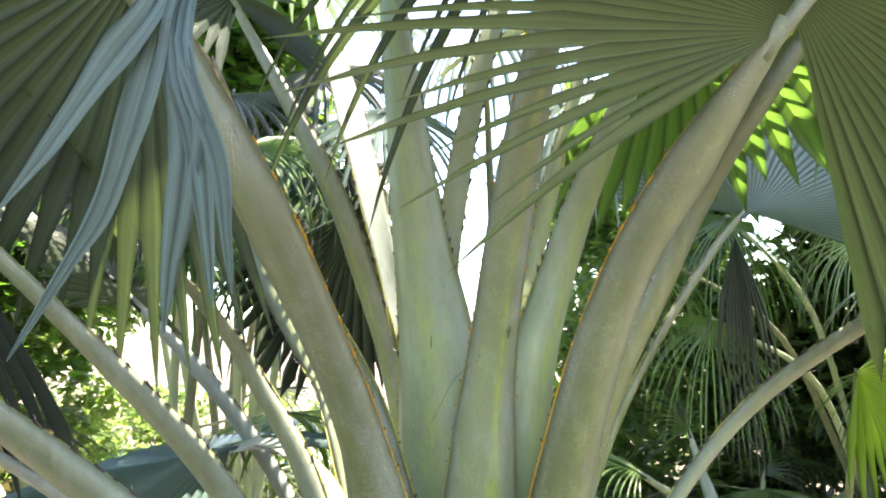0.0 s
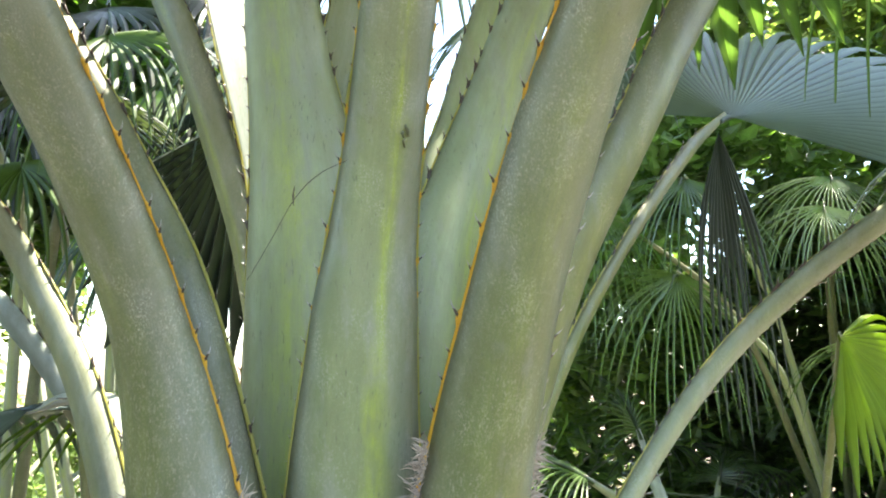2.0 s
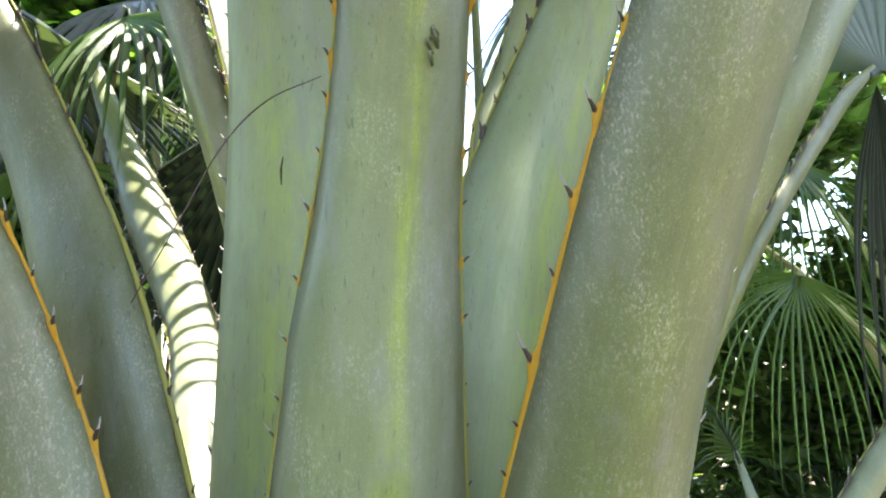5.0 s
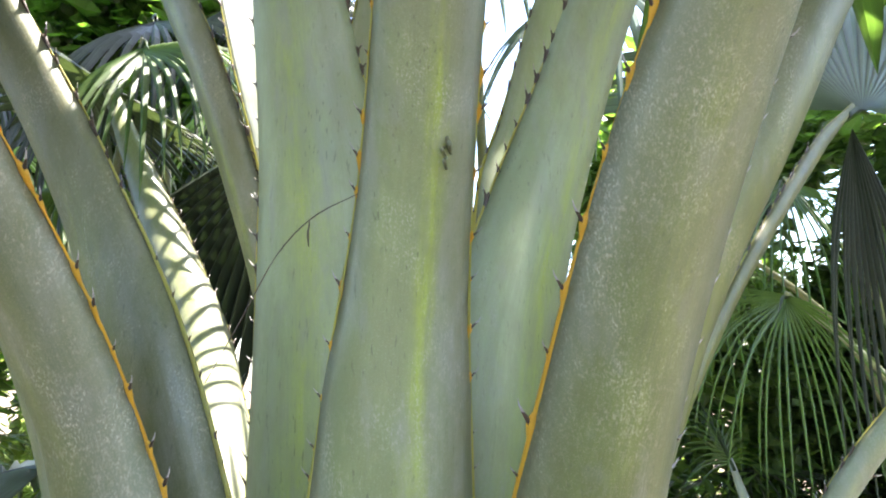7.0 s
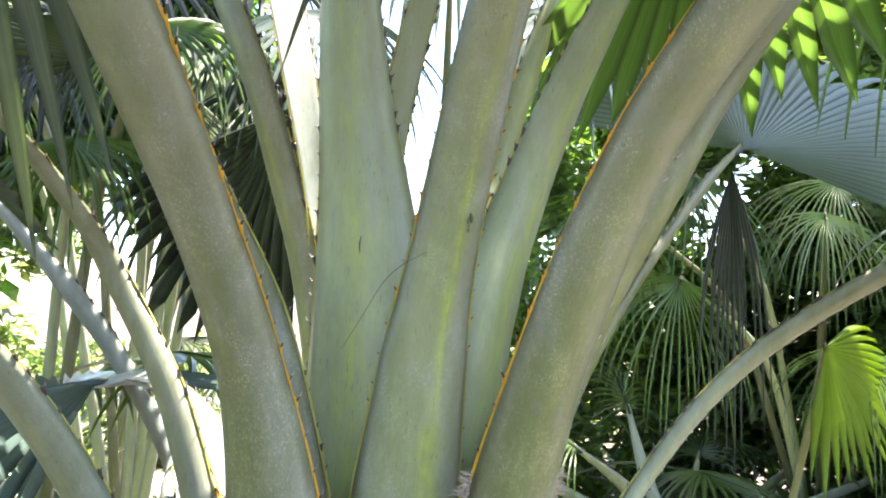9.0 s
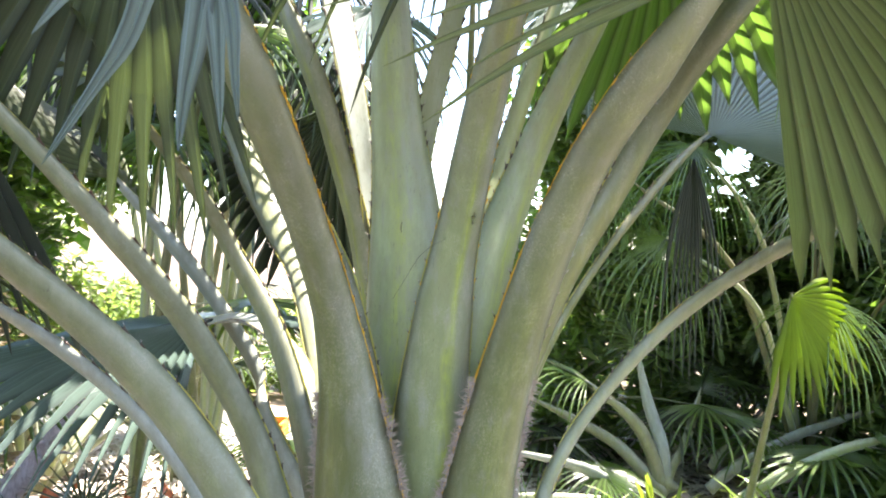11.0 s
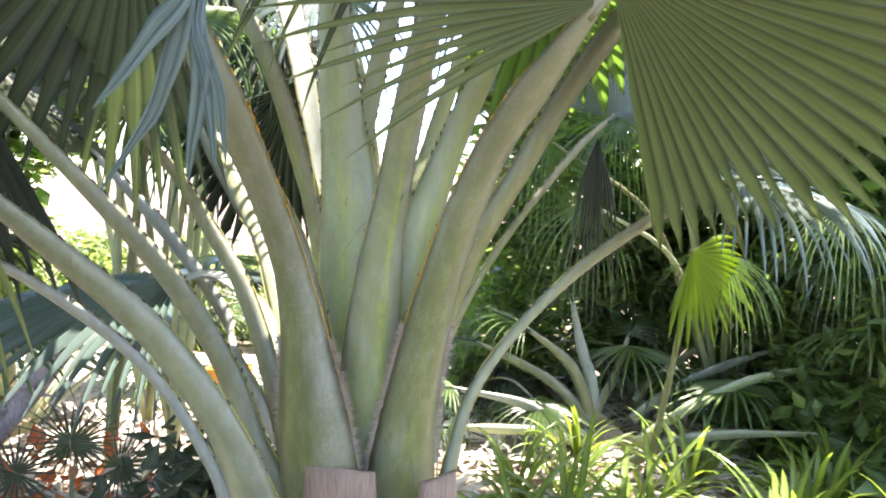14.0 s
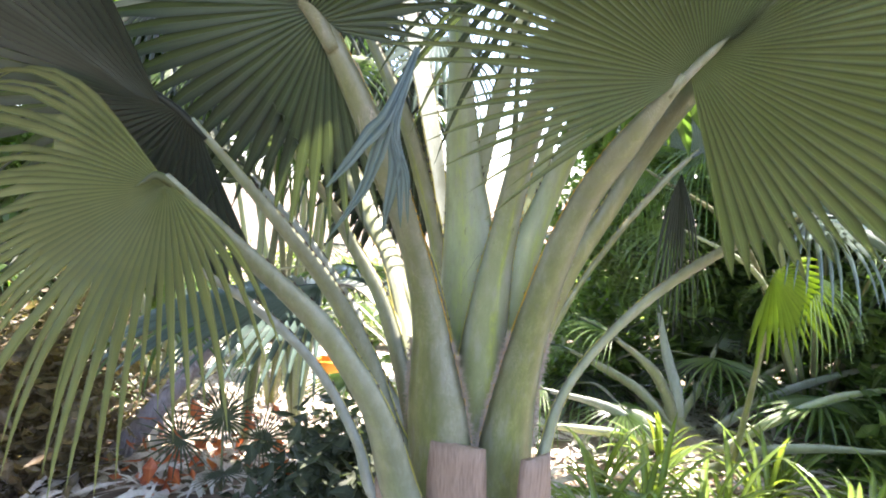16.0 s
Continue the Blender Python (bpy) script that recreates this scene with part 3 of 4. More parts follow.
leaf([(-0.106, 1.376, 0.494), (-0.263, 1.350, 0.776), (-0.343, 1.341, 1.006), (-0.454, 1.279, 1.240), (-0.574, 1.143, 1.458), (-0.834, 0.918, 1.827)], (0.152, 0.122, 0.099, 0.092, 0.077, 0.059),
     M_STALK_GREY, 11, face=-115, margin=M_MARGIN_PALE, thorns=BOTH, label="arching grey-green stalk",
     blade=dict(mat=M_LEAF_SHADE, along=(-0.40, -0.30, 0.40), normal=(0.2, 0.75, 0.6), n=38, span=320, lo=-45, hi=150, radius=0.85, side_len=0.85, split=0.66, droop=0.7, label="dark green pleated fan, shade put into its leaf colour"))
leaf([(-0.111, 1.369, 0.520), (-0.231, 1.430, 0.939), (-0.343, 1.493, 1.224), (-0.498, 1.567, 1.440), (-0.564, 1.495, 1.584), (-0.705, 1.279, 1.832)], (0.122, 0.093, 0.090, 0.077, 0.065, 0.046),
     M_STALK_GREY, 12, face=-126, margin=M_MARGIN_PALE, thorns=BOTH, label="slender grey-green stalk",
     blade=dict(mat=M_LEAF_DARK, along=(-0.5, -0.2, 0.8), normal=(0.4, 0.3, 0.6), n=34, span=200, radius=0.45, split=0.8, droop=0.2))
leaf([(-0.092, 1.518, 0.296), (-0.305, 1.399, 0.464), (-0.378, 1.330, 0.721), (-0.532, 1.294, 0.996), (-0.776, 1.286, 1.204), (-1.201, 1.272, 1.436)], (0.099, 0.074, 0.064, 0.061, 0.060, 0.043),
     M_STALK_BLUE, 13, face=-127, margin=M_MARGIN_PALE, thorns=BOTH, label="thin arching stalk with sunlit upper edge",
     blade=dict(mat=M_LEAF_DARK, along=(-0.7, -0.05, 0.05), normal=(0.05, 0.1, 1), n=44, span=290, radius=0.65, droop=1.2))
leaf([(-0.124, 1.563, 0.548), (-0.446, 1.801, 0.901), (-0.532, 1.970, 1.015), (-0.709, 2.067, 1.219), (-0.885, 2.080, 1.424), (-1.139, 2.076, 1.681)], (0.114, 0.085, 0.079, 0.082, 0.079, 0.060),
     M_STALK_BLUE, 14, face=-119, margin=M_MARGIN_PALE, thorns=BOTH, label="pale bluish arching stalk",
     blade=dict(mat=M_LEAF_DARK, along=(-0.6, 0.1, 0.7), normal=(0.4, 0.1, 0.7), n=34, span=200, radius=0.45, split=0.8, droop=0.2))
leaf([(-0.06, 1.58, 0.50), (-0.30, 1.74, 1.00), (-0.42, 1.80, 1.16), (-0.57, 1.88, 1.22), (-0.76, 1.98, 1.18)], (0.11, 0.085, 0.075, 0.07, 0.05),
     M_STALK_BLUE, 15, margin=M_MARGIN_PALE, thorns=BOTH, label="bluish stalk arching over to a drooping leaf",
     blade=dict(mat=M_LEAF_TEAL, along=(-0.80, 0.25, 0.02), normal=(0.05, -0.1, 1), n=66, span=250, radius=0.95, split=0.6, droop=0.8, droop_from=0.25, fold=1.1, label="drooping leaf with a bluish waxy top"))
# stalks right of the centre
leaf([(0.080, 1.490, 0.728), (0.146, 1.470, 1.231), (0.183, 1.480, 1.437), (0.267, 1.516, 1.683), (0.362, 1.509, 1.914), (0.595, 1.431, 2.393)], (0.208, 0.183, 0.164, 0.122, 0.099, 0.067),
     M_STALK_PALE, 16, face=-46, margin=M_MARGIN_PALE, thorns=((-1, 0.46, 0.85, 0.036), (1, 0.30, 0.85, 0.040)), label="pale green stalk with toothed orange edge",
     # blade spread and lengthened to shade the stalks and fan tips below
     blade=dict(mat=M_LEAF_LIT, along=(0.15, -0.5, 0.5), normal=(0.0, 0.1, 0.9), n=50, span=340, lo=-205, hi=100, radius=0.92, split=0.82, droop=0.25))
leaf([(0.116, 1.538, 0.743), (0.160, 1.577, 1.496), (0.202, 1.623, 1.692), (0.278, 1.676, 1.949), (0.447, 1.751, 2.469)], (0.119, 0.104, 0.099, 0.089, 0.059),
     M_STALK_PALE, 17, face=-25, margin=M_MARGIN_PALE, thorns=BOTH, label="pale green stalk",
     blade=dict(mat=M_LEAF, along=(0.5, 0.6, 0.5), normal=(0.0, -0.3, 0.9), n=34, span=200, radius=0.8))
leaf([(0.109, 1.412, 0.689), (0.325, 1.437, 1.326), (0.481, 1.464, 1.627), (0.600, 1.482, 1.845), (0.740, 1.445, 2.061), (0.974, 1.456, 2.327)], (0.129, 0.105, 0.100, 0.103, 0.101, 0.071),
     M_STALK_TAN, 18, face=-45, margin=M_MARGIN_PALE, thorns=BOTH, label="grey-blue shaded stalk",
     blade=dict(mat=M_LEAF_LIT, along=(0.6, 0.35, 0.1), normal=(-0.2, -0.3, 0.9), n=20, span=320, lo=-48, hi=58, radius=1.05, split=0.12, droop=1.7, droop_from=0.15, label="bright green fan with light shining through"))
leaf([(0.103, 1.425, 0.667), (0.329, 1.596, 1.168), (0.511, 1.766, 1.443), (0.752, 1.967, 1.727), (0.960, 2.189, 1.905)], (0.093, 0.055, 0.046, 0.054, 0.042),
     M_STALK_TAN, 19, face=-28, margin=M_MARGIN_PALE, thorns=BOTH, label="thin stalk with sunlit upper edge",
     blade=dict(mat=M_LEAF_BLUE, along=(0.80, 0.10, 0.25), normal=(-0.15, -0.80, 0.55), costa=0.06, n=52, span=300, lo=-135, hi=48, radius=0.95, split=0.75, droop=0.7, droop_from=0.35, label="pale blue-green fan with sunlit crown"))
leaf([(0.163, 1.373, 0.355), (0.287, 1.452, 0.606), (0.367, 1.533, 0.887), (0.526, 1.644, 1.099), (0.754, 1.726, 1.315), (0.974, 1.600, 1.513), (1.186, 1.458, 1.643)], (0.074, 0.050, 0.042, 0.043, 0.050, 0.048, 0.037),
     M_STALK_GREY, 20, face=-83, margin=M_MARGIN_PALE, thorns=BOTH, label="thin grey stalk arching outwards",
     blade=dict(mat=M_LEAF_BLUE, along=(0.85, 0.15, 0.08), normal=(0, -0.25, 0.95), n=44, span=270, radius=0.50, split=0.4, droop=2.0, droop_from=0.22, label="drooping fan, sunlit on top"))

def margin_fibres(fr, widths, side, z_top, count, seed):
    """Short brown hairs that fray from a stalk's old margin near the crown."""
    rng = random.Random(seed)
    n = len(fr) - 1
    verts, faces = [], []
    low = [i for i in range(n) if 0.72 < fr[i][0].z < z_top]
    for k in range(count):
        i = rng.choice(low)
        c = fr[i][0].lerp(fr[i + 1][0], rng.random())
        t, sd, o = fr[i][1], fr[i][2] * side, fr[i][3]
        w = np.interp(i / n, np.linspace(0, 1, len(widths)), widths) / 2
        p = c + sd * (w * rng.uniform(0.93, 1.0)) + o * rng.uniform(0.0, 0.006)
        d = (sd * rng.uniform(0.2, 1.0) + o * rng.uniform(-0.3, 0.6) + t * rng.uniform(-0.6, 1.0)).normalized()
        ln, r = rng.uniform(0.006, 0.030), rng.uniform(0.0007, 0.0017)
        b = len(verts)
        mid = p + d * ln * 0.6 + t * rng.uniform(-0.003, 0.003)
        verts += [p - t * r, p + t * r, mid + t * r * 0.7, mid - t * r * 0.7, p + d * ln + o * rng.uniform(-0.004, 0.004)]
        faces += [(b, b + 1, b + 2, b + 3), (b + 3, b + 2, b + 4)]
    return mesh_of("margin_fibre", verts, faces, M_FIBRE, None, False)


for (st, fr), wd, side in ((FRONT_LEFT, (0.305, 0.256, 0.163, 0.122, 0.11, 0.115, 0.14), 1), (FRONT_LEFT, (0.305, 0.256, 0.163, 0.122, 0.11, 0.115, 0.14), -1), (FRONT_RIGHT, (0.273, 0.187, 0.133, 0.110, 0.104, 0.069), -1), (FRONT_RIGHT, (0.273, 0.187, 0.133, 0.110, 0.104, 0.069), 1)):
    part("margin_fibre", margin_fibres(fr, wd, side, 1.12, 700, 90 + side), st, "frayed brown fibres on the old margin", "stuff")

# ---- trunk and cut stubs ----
def lathe(name, rings, mat, centre, sides=28, wob=0.02, seed=0):
    rng = random.Random(seed)
    verts, faces = [], []
    for z, r in rings:
        for k in range(sides):
            q = 2 * math.pi * k / sides
            rr = r * (1 + wob * math.sin(5 * q + z * 9) + wob * rng.uniform(-1, 1))
            verts.append((centre[0] + rr * math.cos(q), centre[1] + rr * math.sin(q), z))
    for i in range(len(rings) - 1):
        for k in range(sides):
            k2 = (k + 1) % sides
            faces.append((i * sides + k, i * sides + k2, (i + 1) * sides + k2, (i + 1) * sides + k))
    faces.append(tuple((len(rings) - 1) * sides + k for k in range(sides)))
    faces.append(tuple(range(sides))[::-1])
    return mesh_of(name, verts, faces, mat)


part("trunk", lathe("trunk", [(-0.15, 0.27), (0.1, 0.25), (0.3, 0.23), (0.5, 0.21), (0.66, 0.17), (0.78, 0.10)], M_TRUNK, (0.08, 1.47)), palm, "short fibrous trunk")


def cut_stub(pts, widths, thick, seed):
    fr = stalk_frames(pts, AXIS, 12)
    return part("cut_stub", stalk_mesh(fr, widths, thick, M_BOOT, seed), palm, "pinkish-brown sawn-off leaf base")


cut_stub([(0.02, 1.26, 0.10), (0.005, 1.225, 0.45), (-0.005, 1.20, 0.80)], (0.28, 0.25, 0.225), 0.35, 31)
cut_stub([(0.28, 1.30, 0.10), (0.275, 1.245, 0.45), (0.27, 1.215, 0.775)], (0.20, 0.17, 0.13), 0.45, 32)
cut_stub([(-0.20, 1.36, 0.05), (-0.24, 1.33, 0.35), (-0.27, 1.31, 0.58)], (0.20, 0.17, 0.15), 0.4, 33)


def hanging_tips(place, along, normal, n, radius, seed, mat, label, droop=2.2, span=44):
    """Loose sagging tips of a leaf that reaches in overhead."""
    me = blade_mesh("leaf_tip", mat, place, along, normal, n=n, span=span, radius=radius, split=0.34, cup=0.05, droop=droop, droop_from=0.05, fold=0.5, seed=seed, costa=0.02, ragged=0.25, steps=12)
    return part("leaf_tip", me, palm, label)


def leaf_strip(pts, width, seed, mat, label="", split_tip=False):
    """One broad pleated leaf segment hanging free, narrowing to a torn tip."""
    rng = random.Random(seed)
    C, T = curve_through(pts, 22)
    verts, uvs, faces = [], [], []
    for i, (p, t) in enumerate(zip(C, T)):
        f = i / 22
        w = width * (0.35 + 0.65 * min(1, f * 2.6)) * (1 - max(0, f - 0.45) / 0.55) ** 0.8 + 0.0012
        w *= 1 + 0.06 * math.sin(f * 23 + seed)
        s = t.cross(Vector((0.25 * math.sin(seed + 2 * f), -1, 0.1))).normalized()
        o = s.cross(t).normalized()
        for q, h in ((-1, 0.0), (-0.5, 0.22), (0.0, -0.10), (0.5, 0.24), (1, 0.0)):
            verts.append(p + s * (q * w * 0.5) + o * (h * w * 0.5))
            uvs.append((seed * 0.37 + q, f * 1.5))
    for i in range(22):
        for k in range(4):
            x = i * 5 + k
            faces.append((x, x + 1, x + 6, x + 5))
    return part("leaf_tip", mesh_of("leaf_tip", verts, faces, mat, uvs, False), palm, label)


TIP_TOP = (-0.075, 0.43, 1.95)
for k, (wd, run) in enumerate(((0.046, ((-0.124, 0.405, 1.813), (-0.168, 0.407, 1.758), (-0.215, 0.410, 1.695), (-0.258, 0.413, 1.645))),
                               (0.040, ((-0.118, 0.405, 1.813), (-0.133, 0.410, 1.766), (-0.157, 0.416, 1.697), (-0.177, 0.421, 1.646), (-0.205, 0.423, 1.603), (-0.255, 0.428, 1.531))),
                               (0.036, ((-0.117, 0.409, 1.787), (-0.109, 0.418, 1.718), (-0.116, 0.425, 1.653), (-0.127, 0.431, 1.597), (-0.133, 0.436, 1.549))),
                               (0.028, ((-0.112, 0.409, 1.787), (-0.101, 0.421, 1.696), (-0.097, 0.429, 1.630), (-0.095, 0.437, 1.567))),
                               (0.018, ((-0.108, 0.410, 1.778), (-0.086, 0.424, 1.682), (-0.082, 0.432, 1.621), (-0.079, 0.437, 1.578))))):
    leaf_strip([TIP_TOP, *run], wd * 0.82, 41 + k, M_LEAF_BLUE, "bluish hanging leaf segment with a torn tip")
rng_f = random.Random(77)
for k in range(16):
    p = Vector((-0.36 + rng_f.uniform(-0.02, 0.02), 0.95 + rng_f.uniform(-0.03, 0.03), 2.02))
    q = [p]
    for s in range(4):
        q.append(q[-1] + Vector((0.018 + rng_f.uniform(-0.016, 0.016), rng_f.uniform(-0.012, 0.012), -0.05 + rng_f.uniform(-0.02, 0.012))))
    part("fibre", tube_mesh("fibre", q, [0.0012, 0.0008, 0.0004], M_FIBRE, 4, 12), palm, "loose brown leaf fibre")
part("dry_strand", tube_mesh("dry_strand", [(0.085, 1.16, 1.485), (0.057, 1.15, 1.468), (0.032, 1.15, 1.443), (0.008, 1.15, 1.40), (-0.015, 1.15, 1.36)], [0.0003, 0.0005, 0.0004, 0.0003], M_THORN, 5, 18), palm, "thin curled dry strand")
# lower part of the pale fan, darkened by colour to stand for its shade
hanging_tips((0.85, 1.99, 1.79), (0.05, 0.05, -0.95), (0.1, -0.9, 0.1), 14, 0.62, 42, M_LEAF_SHADE, "folded lower part of the fan, its shade put into a dark colour", 2.2, 44)
hanging_tips((0.34, 0.98, 2.46), (-0.75, 0.15, -0.36), (0.25, -0.8, -0.3), 11, 0.85, 43, M_LEAF_DARK, "dark leaf segments hanging from above", 0.5, 60)
rng_k = random.Random(12)
for s in range(5):
    kc = Vector((0.143 + rng_k.uniform(-0.004, 0.004), 1.225, 1.536 + rng_k.uniform(-0.011, 0.011)))
    part("bud_scar", tube_mesh("bud_scar", [kc + Vector((0, 0.006, -0.004)), kc + Vector((rng_k.uniform(-0.003, 0.003), -0.004, 0)), kc + Vector((0.001, 0.006, 0.005))], [0.0014, 0.0018, 0.0008], M_STALK_TAN, 6, 6), palm, "small pale knotted scar on a stalk")
part("slit", tube_mesh("slit", [(-0.030, 1.4157, 1.527), (-0.032, 1.4157, 1.512), (-0.031, 1.4157, 1.498)], [0.0006, 0.0014, 0.0007], M_THORN, 5, 10), palm, "short dark slit in a stalk")

# ---- foliage of the surroundings ----
def second_palm(place, count, seed, reach, group, wide=1.0, front=True):
    rng = random.Random(seed)
    base = Vector((place[0], place[1], ground_z(place[0], place[1])))
    pl = thing("fan_palm", (0, 0, 0), "young fan palm with many thin arching stalks", "palm tree", group)
    for i in range(count):
        az = 2 * math.pi * (i + rng.uniform(-0.3, 0.3)) / count
        el = rng.uniform(0.25, 1.15)
        L = reach * rng.uniform(0.75, 1.15)
        if not front and abs((az + math.pi / 2 + math.pi) % (2 * math.pi) - math.pi) < 0.75:
            continue
        h = Vector((math.cos(az), math.sin(az), 0))
        c0 = base + Vector((0, 0, 0.15)) + h * 0.06
        c1 = c0 + h * (L * 0.33 * math.cos(el)) + Vector((0, 0, L * 0.36 * math.sin(el) + 0.05))
        c2 = c0 + h * (L * 0.68 * math.cos(el * 0.9)) + Vector((0, 0, L * 0.66 * math.sin(el * 0.95) + 0.06))
        c3 = c0 + h * (L * 1.0 * math.cos(el * 0.75)) + Vector((0, 0, L * 0.86 * math.sin(el * 0.85)))
        al = (c3 - c2).normalized()
        nrm = Vector((-h.x * 0.4, -h.y * 0.4, 0.9))
        mat = rng.choice((M_LEAF_DEEP, M_LEAF_WILD, M_LEAF_DEEP, M_LEAF_DARK))
        leaf([c0, c1, c2, c3], tuple(wide * w for w in (0.10, 0.065, 0.05, 0.03)), rng.choice((M_STALK_GREY, M_STALK_PALE)), seed * 50 + i, n=12, axis=(place[0], place[1]), owner=pl,
             blade=dict(mat=mat, along=al, normal=nrm, n=30, span=300, radius=rng.uniform(0.5, 0.7), split=0.28, droop=1.3, droop_from=0.2, steps=7, fold=0.5))
    return pl


for k, (x, y, cnt, rch) in enumerate(((3.9, 4.8, 14, 1.5), (4.6, 5.2, 13, 1.7), (2.7, 6.4, 14, 1.9), (0.7, 6.2, 14, 1.7), (-0.9, 6.6, 13, 1.9), (-3.0, 6.2, 12, 1.6), (-4.6, 4.6, 12, 1.5), (-2.6, 3.9, 13, 2.3))):
    second_palm((x, y), cnt, 3 + k, rch, "young fan palms")


def bed_palm():
    """A low palm in the bed behind: pale stout stalks that radiate from a short crown."""
    pl = thing("fan_palm", (0, 0, 0), "low fan palm with pale stout stalks radiating from its crown", "palm tree", "young fan palms")
    rng = random.Random(17)
    runs = (
        ((1.43, 4.43, -0.28), (1.18, 4.27, -0.11), (0.91, 4.05, 0.08), (0.41, 3.71, 0.27)),
        ((1.55, 4.51, -0.14), (1.47, 4.47, 0.08), (1.31, 4.42, 0.32), (0.97, 4.41, 0.57)),
        ((1.52, 4.51, -0.17), (1.27, 4.60, 0.07), (0.97, 4.78, 0.20), (0.67, 5.05, 0.28)),
        ((1.90, 4.24, -0.24), (2.07, 4.22, -0.08), (2.39, 4.13, 0.17), (2.67, 4.07, 0.32), (3.02, 4.02, 0.42)),
        ((2.01, 4.57, -0.11), (2.28, 4.61, 0.07), (2.69, 4.67, 0.25), (3.43, 4.78, 0.48)),
        ((2.11, 4.79, 0.04), (2.39, 4.94, 0.19), (2.86, 5.21, 0.39)),
        ((1.50, 3.78, -0.36), (1.68, 3.71, -0.18), (1.91, 3.65, -0.02), (2.29, 3.60, 0.06), (2.80, 3.56, 0.09)),
        ((1.46, 4.28, -0.30), (1.10, 4.06, -0.14), (0.73, 3.82, -0.04), (0.34, 3.58, 0.05)),
        ((1.59, 4.52, -0.11), (1.56, 4.53, 0.12), (1.49, 4.65, 0.37), (1.41, 4.78, 0.78)),
        ((1.61, 4.52, -0.11), (1.82, 4.77, 0.12), (2.00, 5.02, 0.43)),
    )
    for i, run in enumerate(runs):
        a, b = Vector(run[-2]), Vector(run[-1])
        out = (b - a).normalized()
        crown = Vector((1.72, 4.5, -0.36))
        start = Vector(run[0]).lerp(crown, 0.35)
        leaf([start, *run], (0.11, 0.105, 0.095, 0.085, 0.06), (M_STALK_BLUE, M_STALK_GREY, M_STALK_GREY, M_STALK_PALE)[i % 4], 1700 + i, n=16, axis=(1.72, 4.5), owner=pl, face=-90,
             blade=dict(mat=rng.choice((M_LEAF_DEEP, M_LEAF_WILD)), along=out, normal=(-0.3 * out.x, -0.3, 0.9), n=22, span=190, radius=rng.uniform(0.45, 0.6), split=0.12, droop=2.1, droop_from=0.1, steps=8, fold=0.5))
    part("trunk", lathe("trunk", [(-0.55, 0.24), (-0.40, 0.21), (-0.30, 0.15), (-0.22, 0.05)], M_TRUNK, (1.70, 4.5), 18), pl)


bed_palm()


def lone_leaf(pts, widths, seed, label, **blade):
    """A single long-stalked leaf of a plant rooted behind."""
    pl = thing("fan_leaf", (0, 0, 0), label, "palm leaf", "single fan leaves")
    leaf(pts, widths, M_STALK_TAN, seed, n=14, axis=(pts[0][0], pts[0][1]), owner=pl, blade=blade)


lone_leaf([(1.75, 3.7, -0.3), (1.72, 3.3, 0.6), (1.63, 2.92, 1.22), (1.572, 2.80, 1.325)], (0.05, 0.035, 0.03, 0.02), 301, "bright green fan leaf lit from behind",
          mat=M_LEAF_LIME, along=(0.42, -0.2, -0.8), normal=(0.25, -0.75, 0.45), n=19, span=240, lo=-95, hi=52, radius=0.50, costa=0.02, side_len=0.9, split=0.60, droop=0.6, droop_from=0.3, fold=1.2, ragged=0.16)


def hanging_palm(place, hubs, seed, mats=None, label="fan palm with dark leaves hanging in folds", span=280, split=0.3):
    """A taller fan palm behind, its leaves hanging in folds."""
    rng = random.Random(seed)
    z = ground_z(*place)
    pl = thing("fan_palm", (0, 0, 0), label, "palm tree", "palms behind")
    for k, (x, y, h, r) in enumerate(hubs):
        base = Vector((place[0], place[1], z + 0.1))
        hub = Vector((x, y, h))
        mid = base.lerp(hub, 0.55) + Vector((0, 0, 0.25 * (h - z)))
        out = Vector((x - place[0], y - place[1], 0)).normalized()
        leaf([base, base.lerp(mid, 0.5) + Vector((0, 0, 0.08)), mid, hub], (0.07, 0.05, 0.04, 0.025), rng.choice((M_STALK_TAN, M_STALK_PALE)), seed * 90 + k, n=14, axis=place, owner=pl, face=-80,
             blade=dict(mat=rng.choice(mats or (M_LEAF_DEEP, M_LEAF_DEEP, M_LEAF_WILD)), along=out * 0.5 + Vector((0, -0.1, -0.3)), normal=(0.1 * rng.uniform(-1, 1), -0.6, 0.6), n=34, span=span, radius=r, split=split, droop=2.2, droop_from=0.08, fold=0.6, costa=0.05, steps=8))


hanging_palm((3.0, 5.3), ((1.0, 2.75, 1.55, 0.6), (0.85, 3.2, 1.9, 0.7), (2.0, 3.5, 1.95, 0.65), (1.85, 3.0, 1.30, 0.6), (2.5, 3.0, 1.6, 0.7), (1.35, 3.5, 2.1, 0.8), (2.3, 3.9, 2.2, 0.8), (2.9, 3.6, 1.3, 0.7)), 71, span=190, split=0.12)
hanging_palm((-1.9, 4.4), ((-0.9, 3.4, 2.3, 0.75), (-0.7, 3.8, 2.5, 0.8), (-2.3, 3.5, 2.5, 0.7), (-1.3, 4.1, 2.9, 0.9)), 72)

hanging_palm((0.1, 3.6), ((-0.35, 2.75, 2.55, 0.8), (0.55, 2.7, 2.6, 0.8), (0.1, 2.9, 3.0, 0.8)), 73, (M_LEAF_BLUE,), "tall fan palm with bluish sunlit fans")

hanging_palm((-1.7, 3.4), ((-0.82, 2.35, 2.30, 0.55), (-1.15, 2.5, 1.95, 0.5)), 74, (M_LEAF_LIT,), "fan palm with bright green drooping leaf tips")

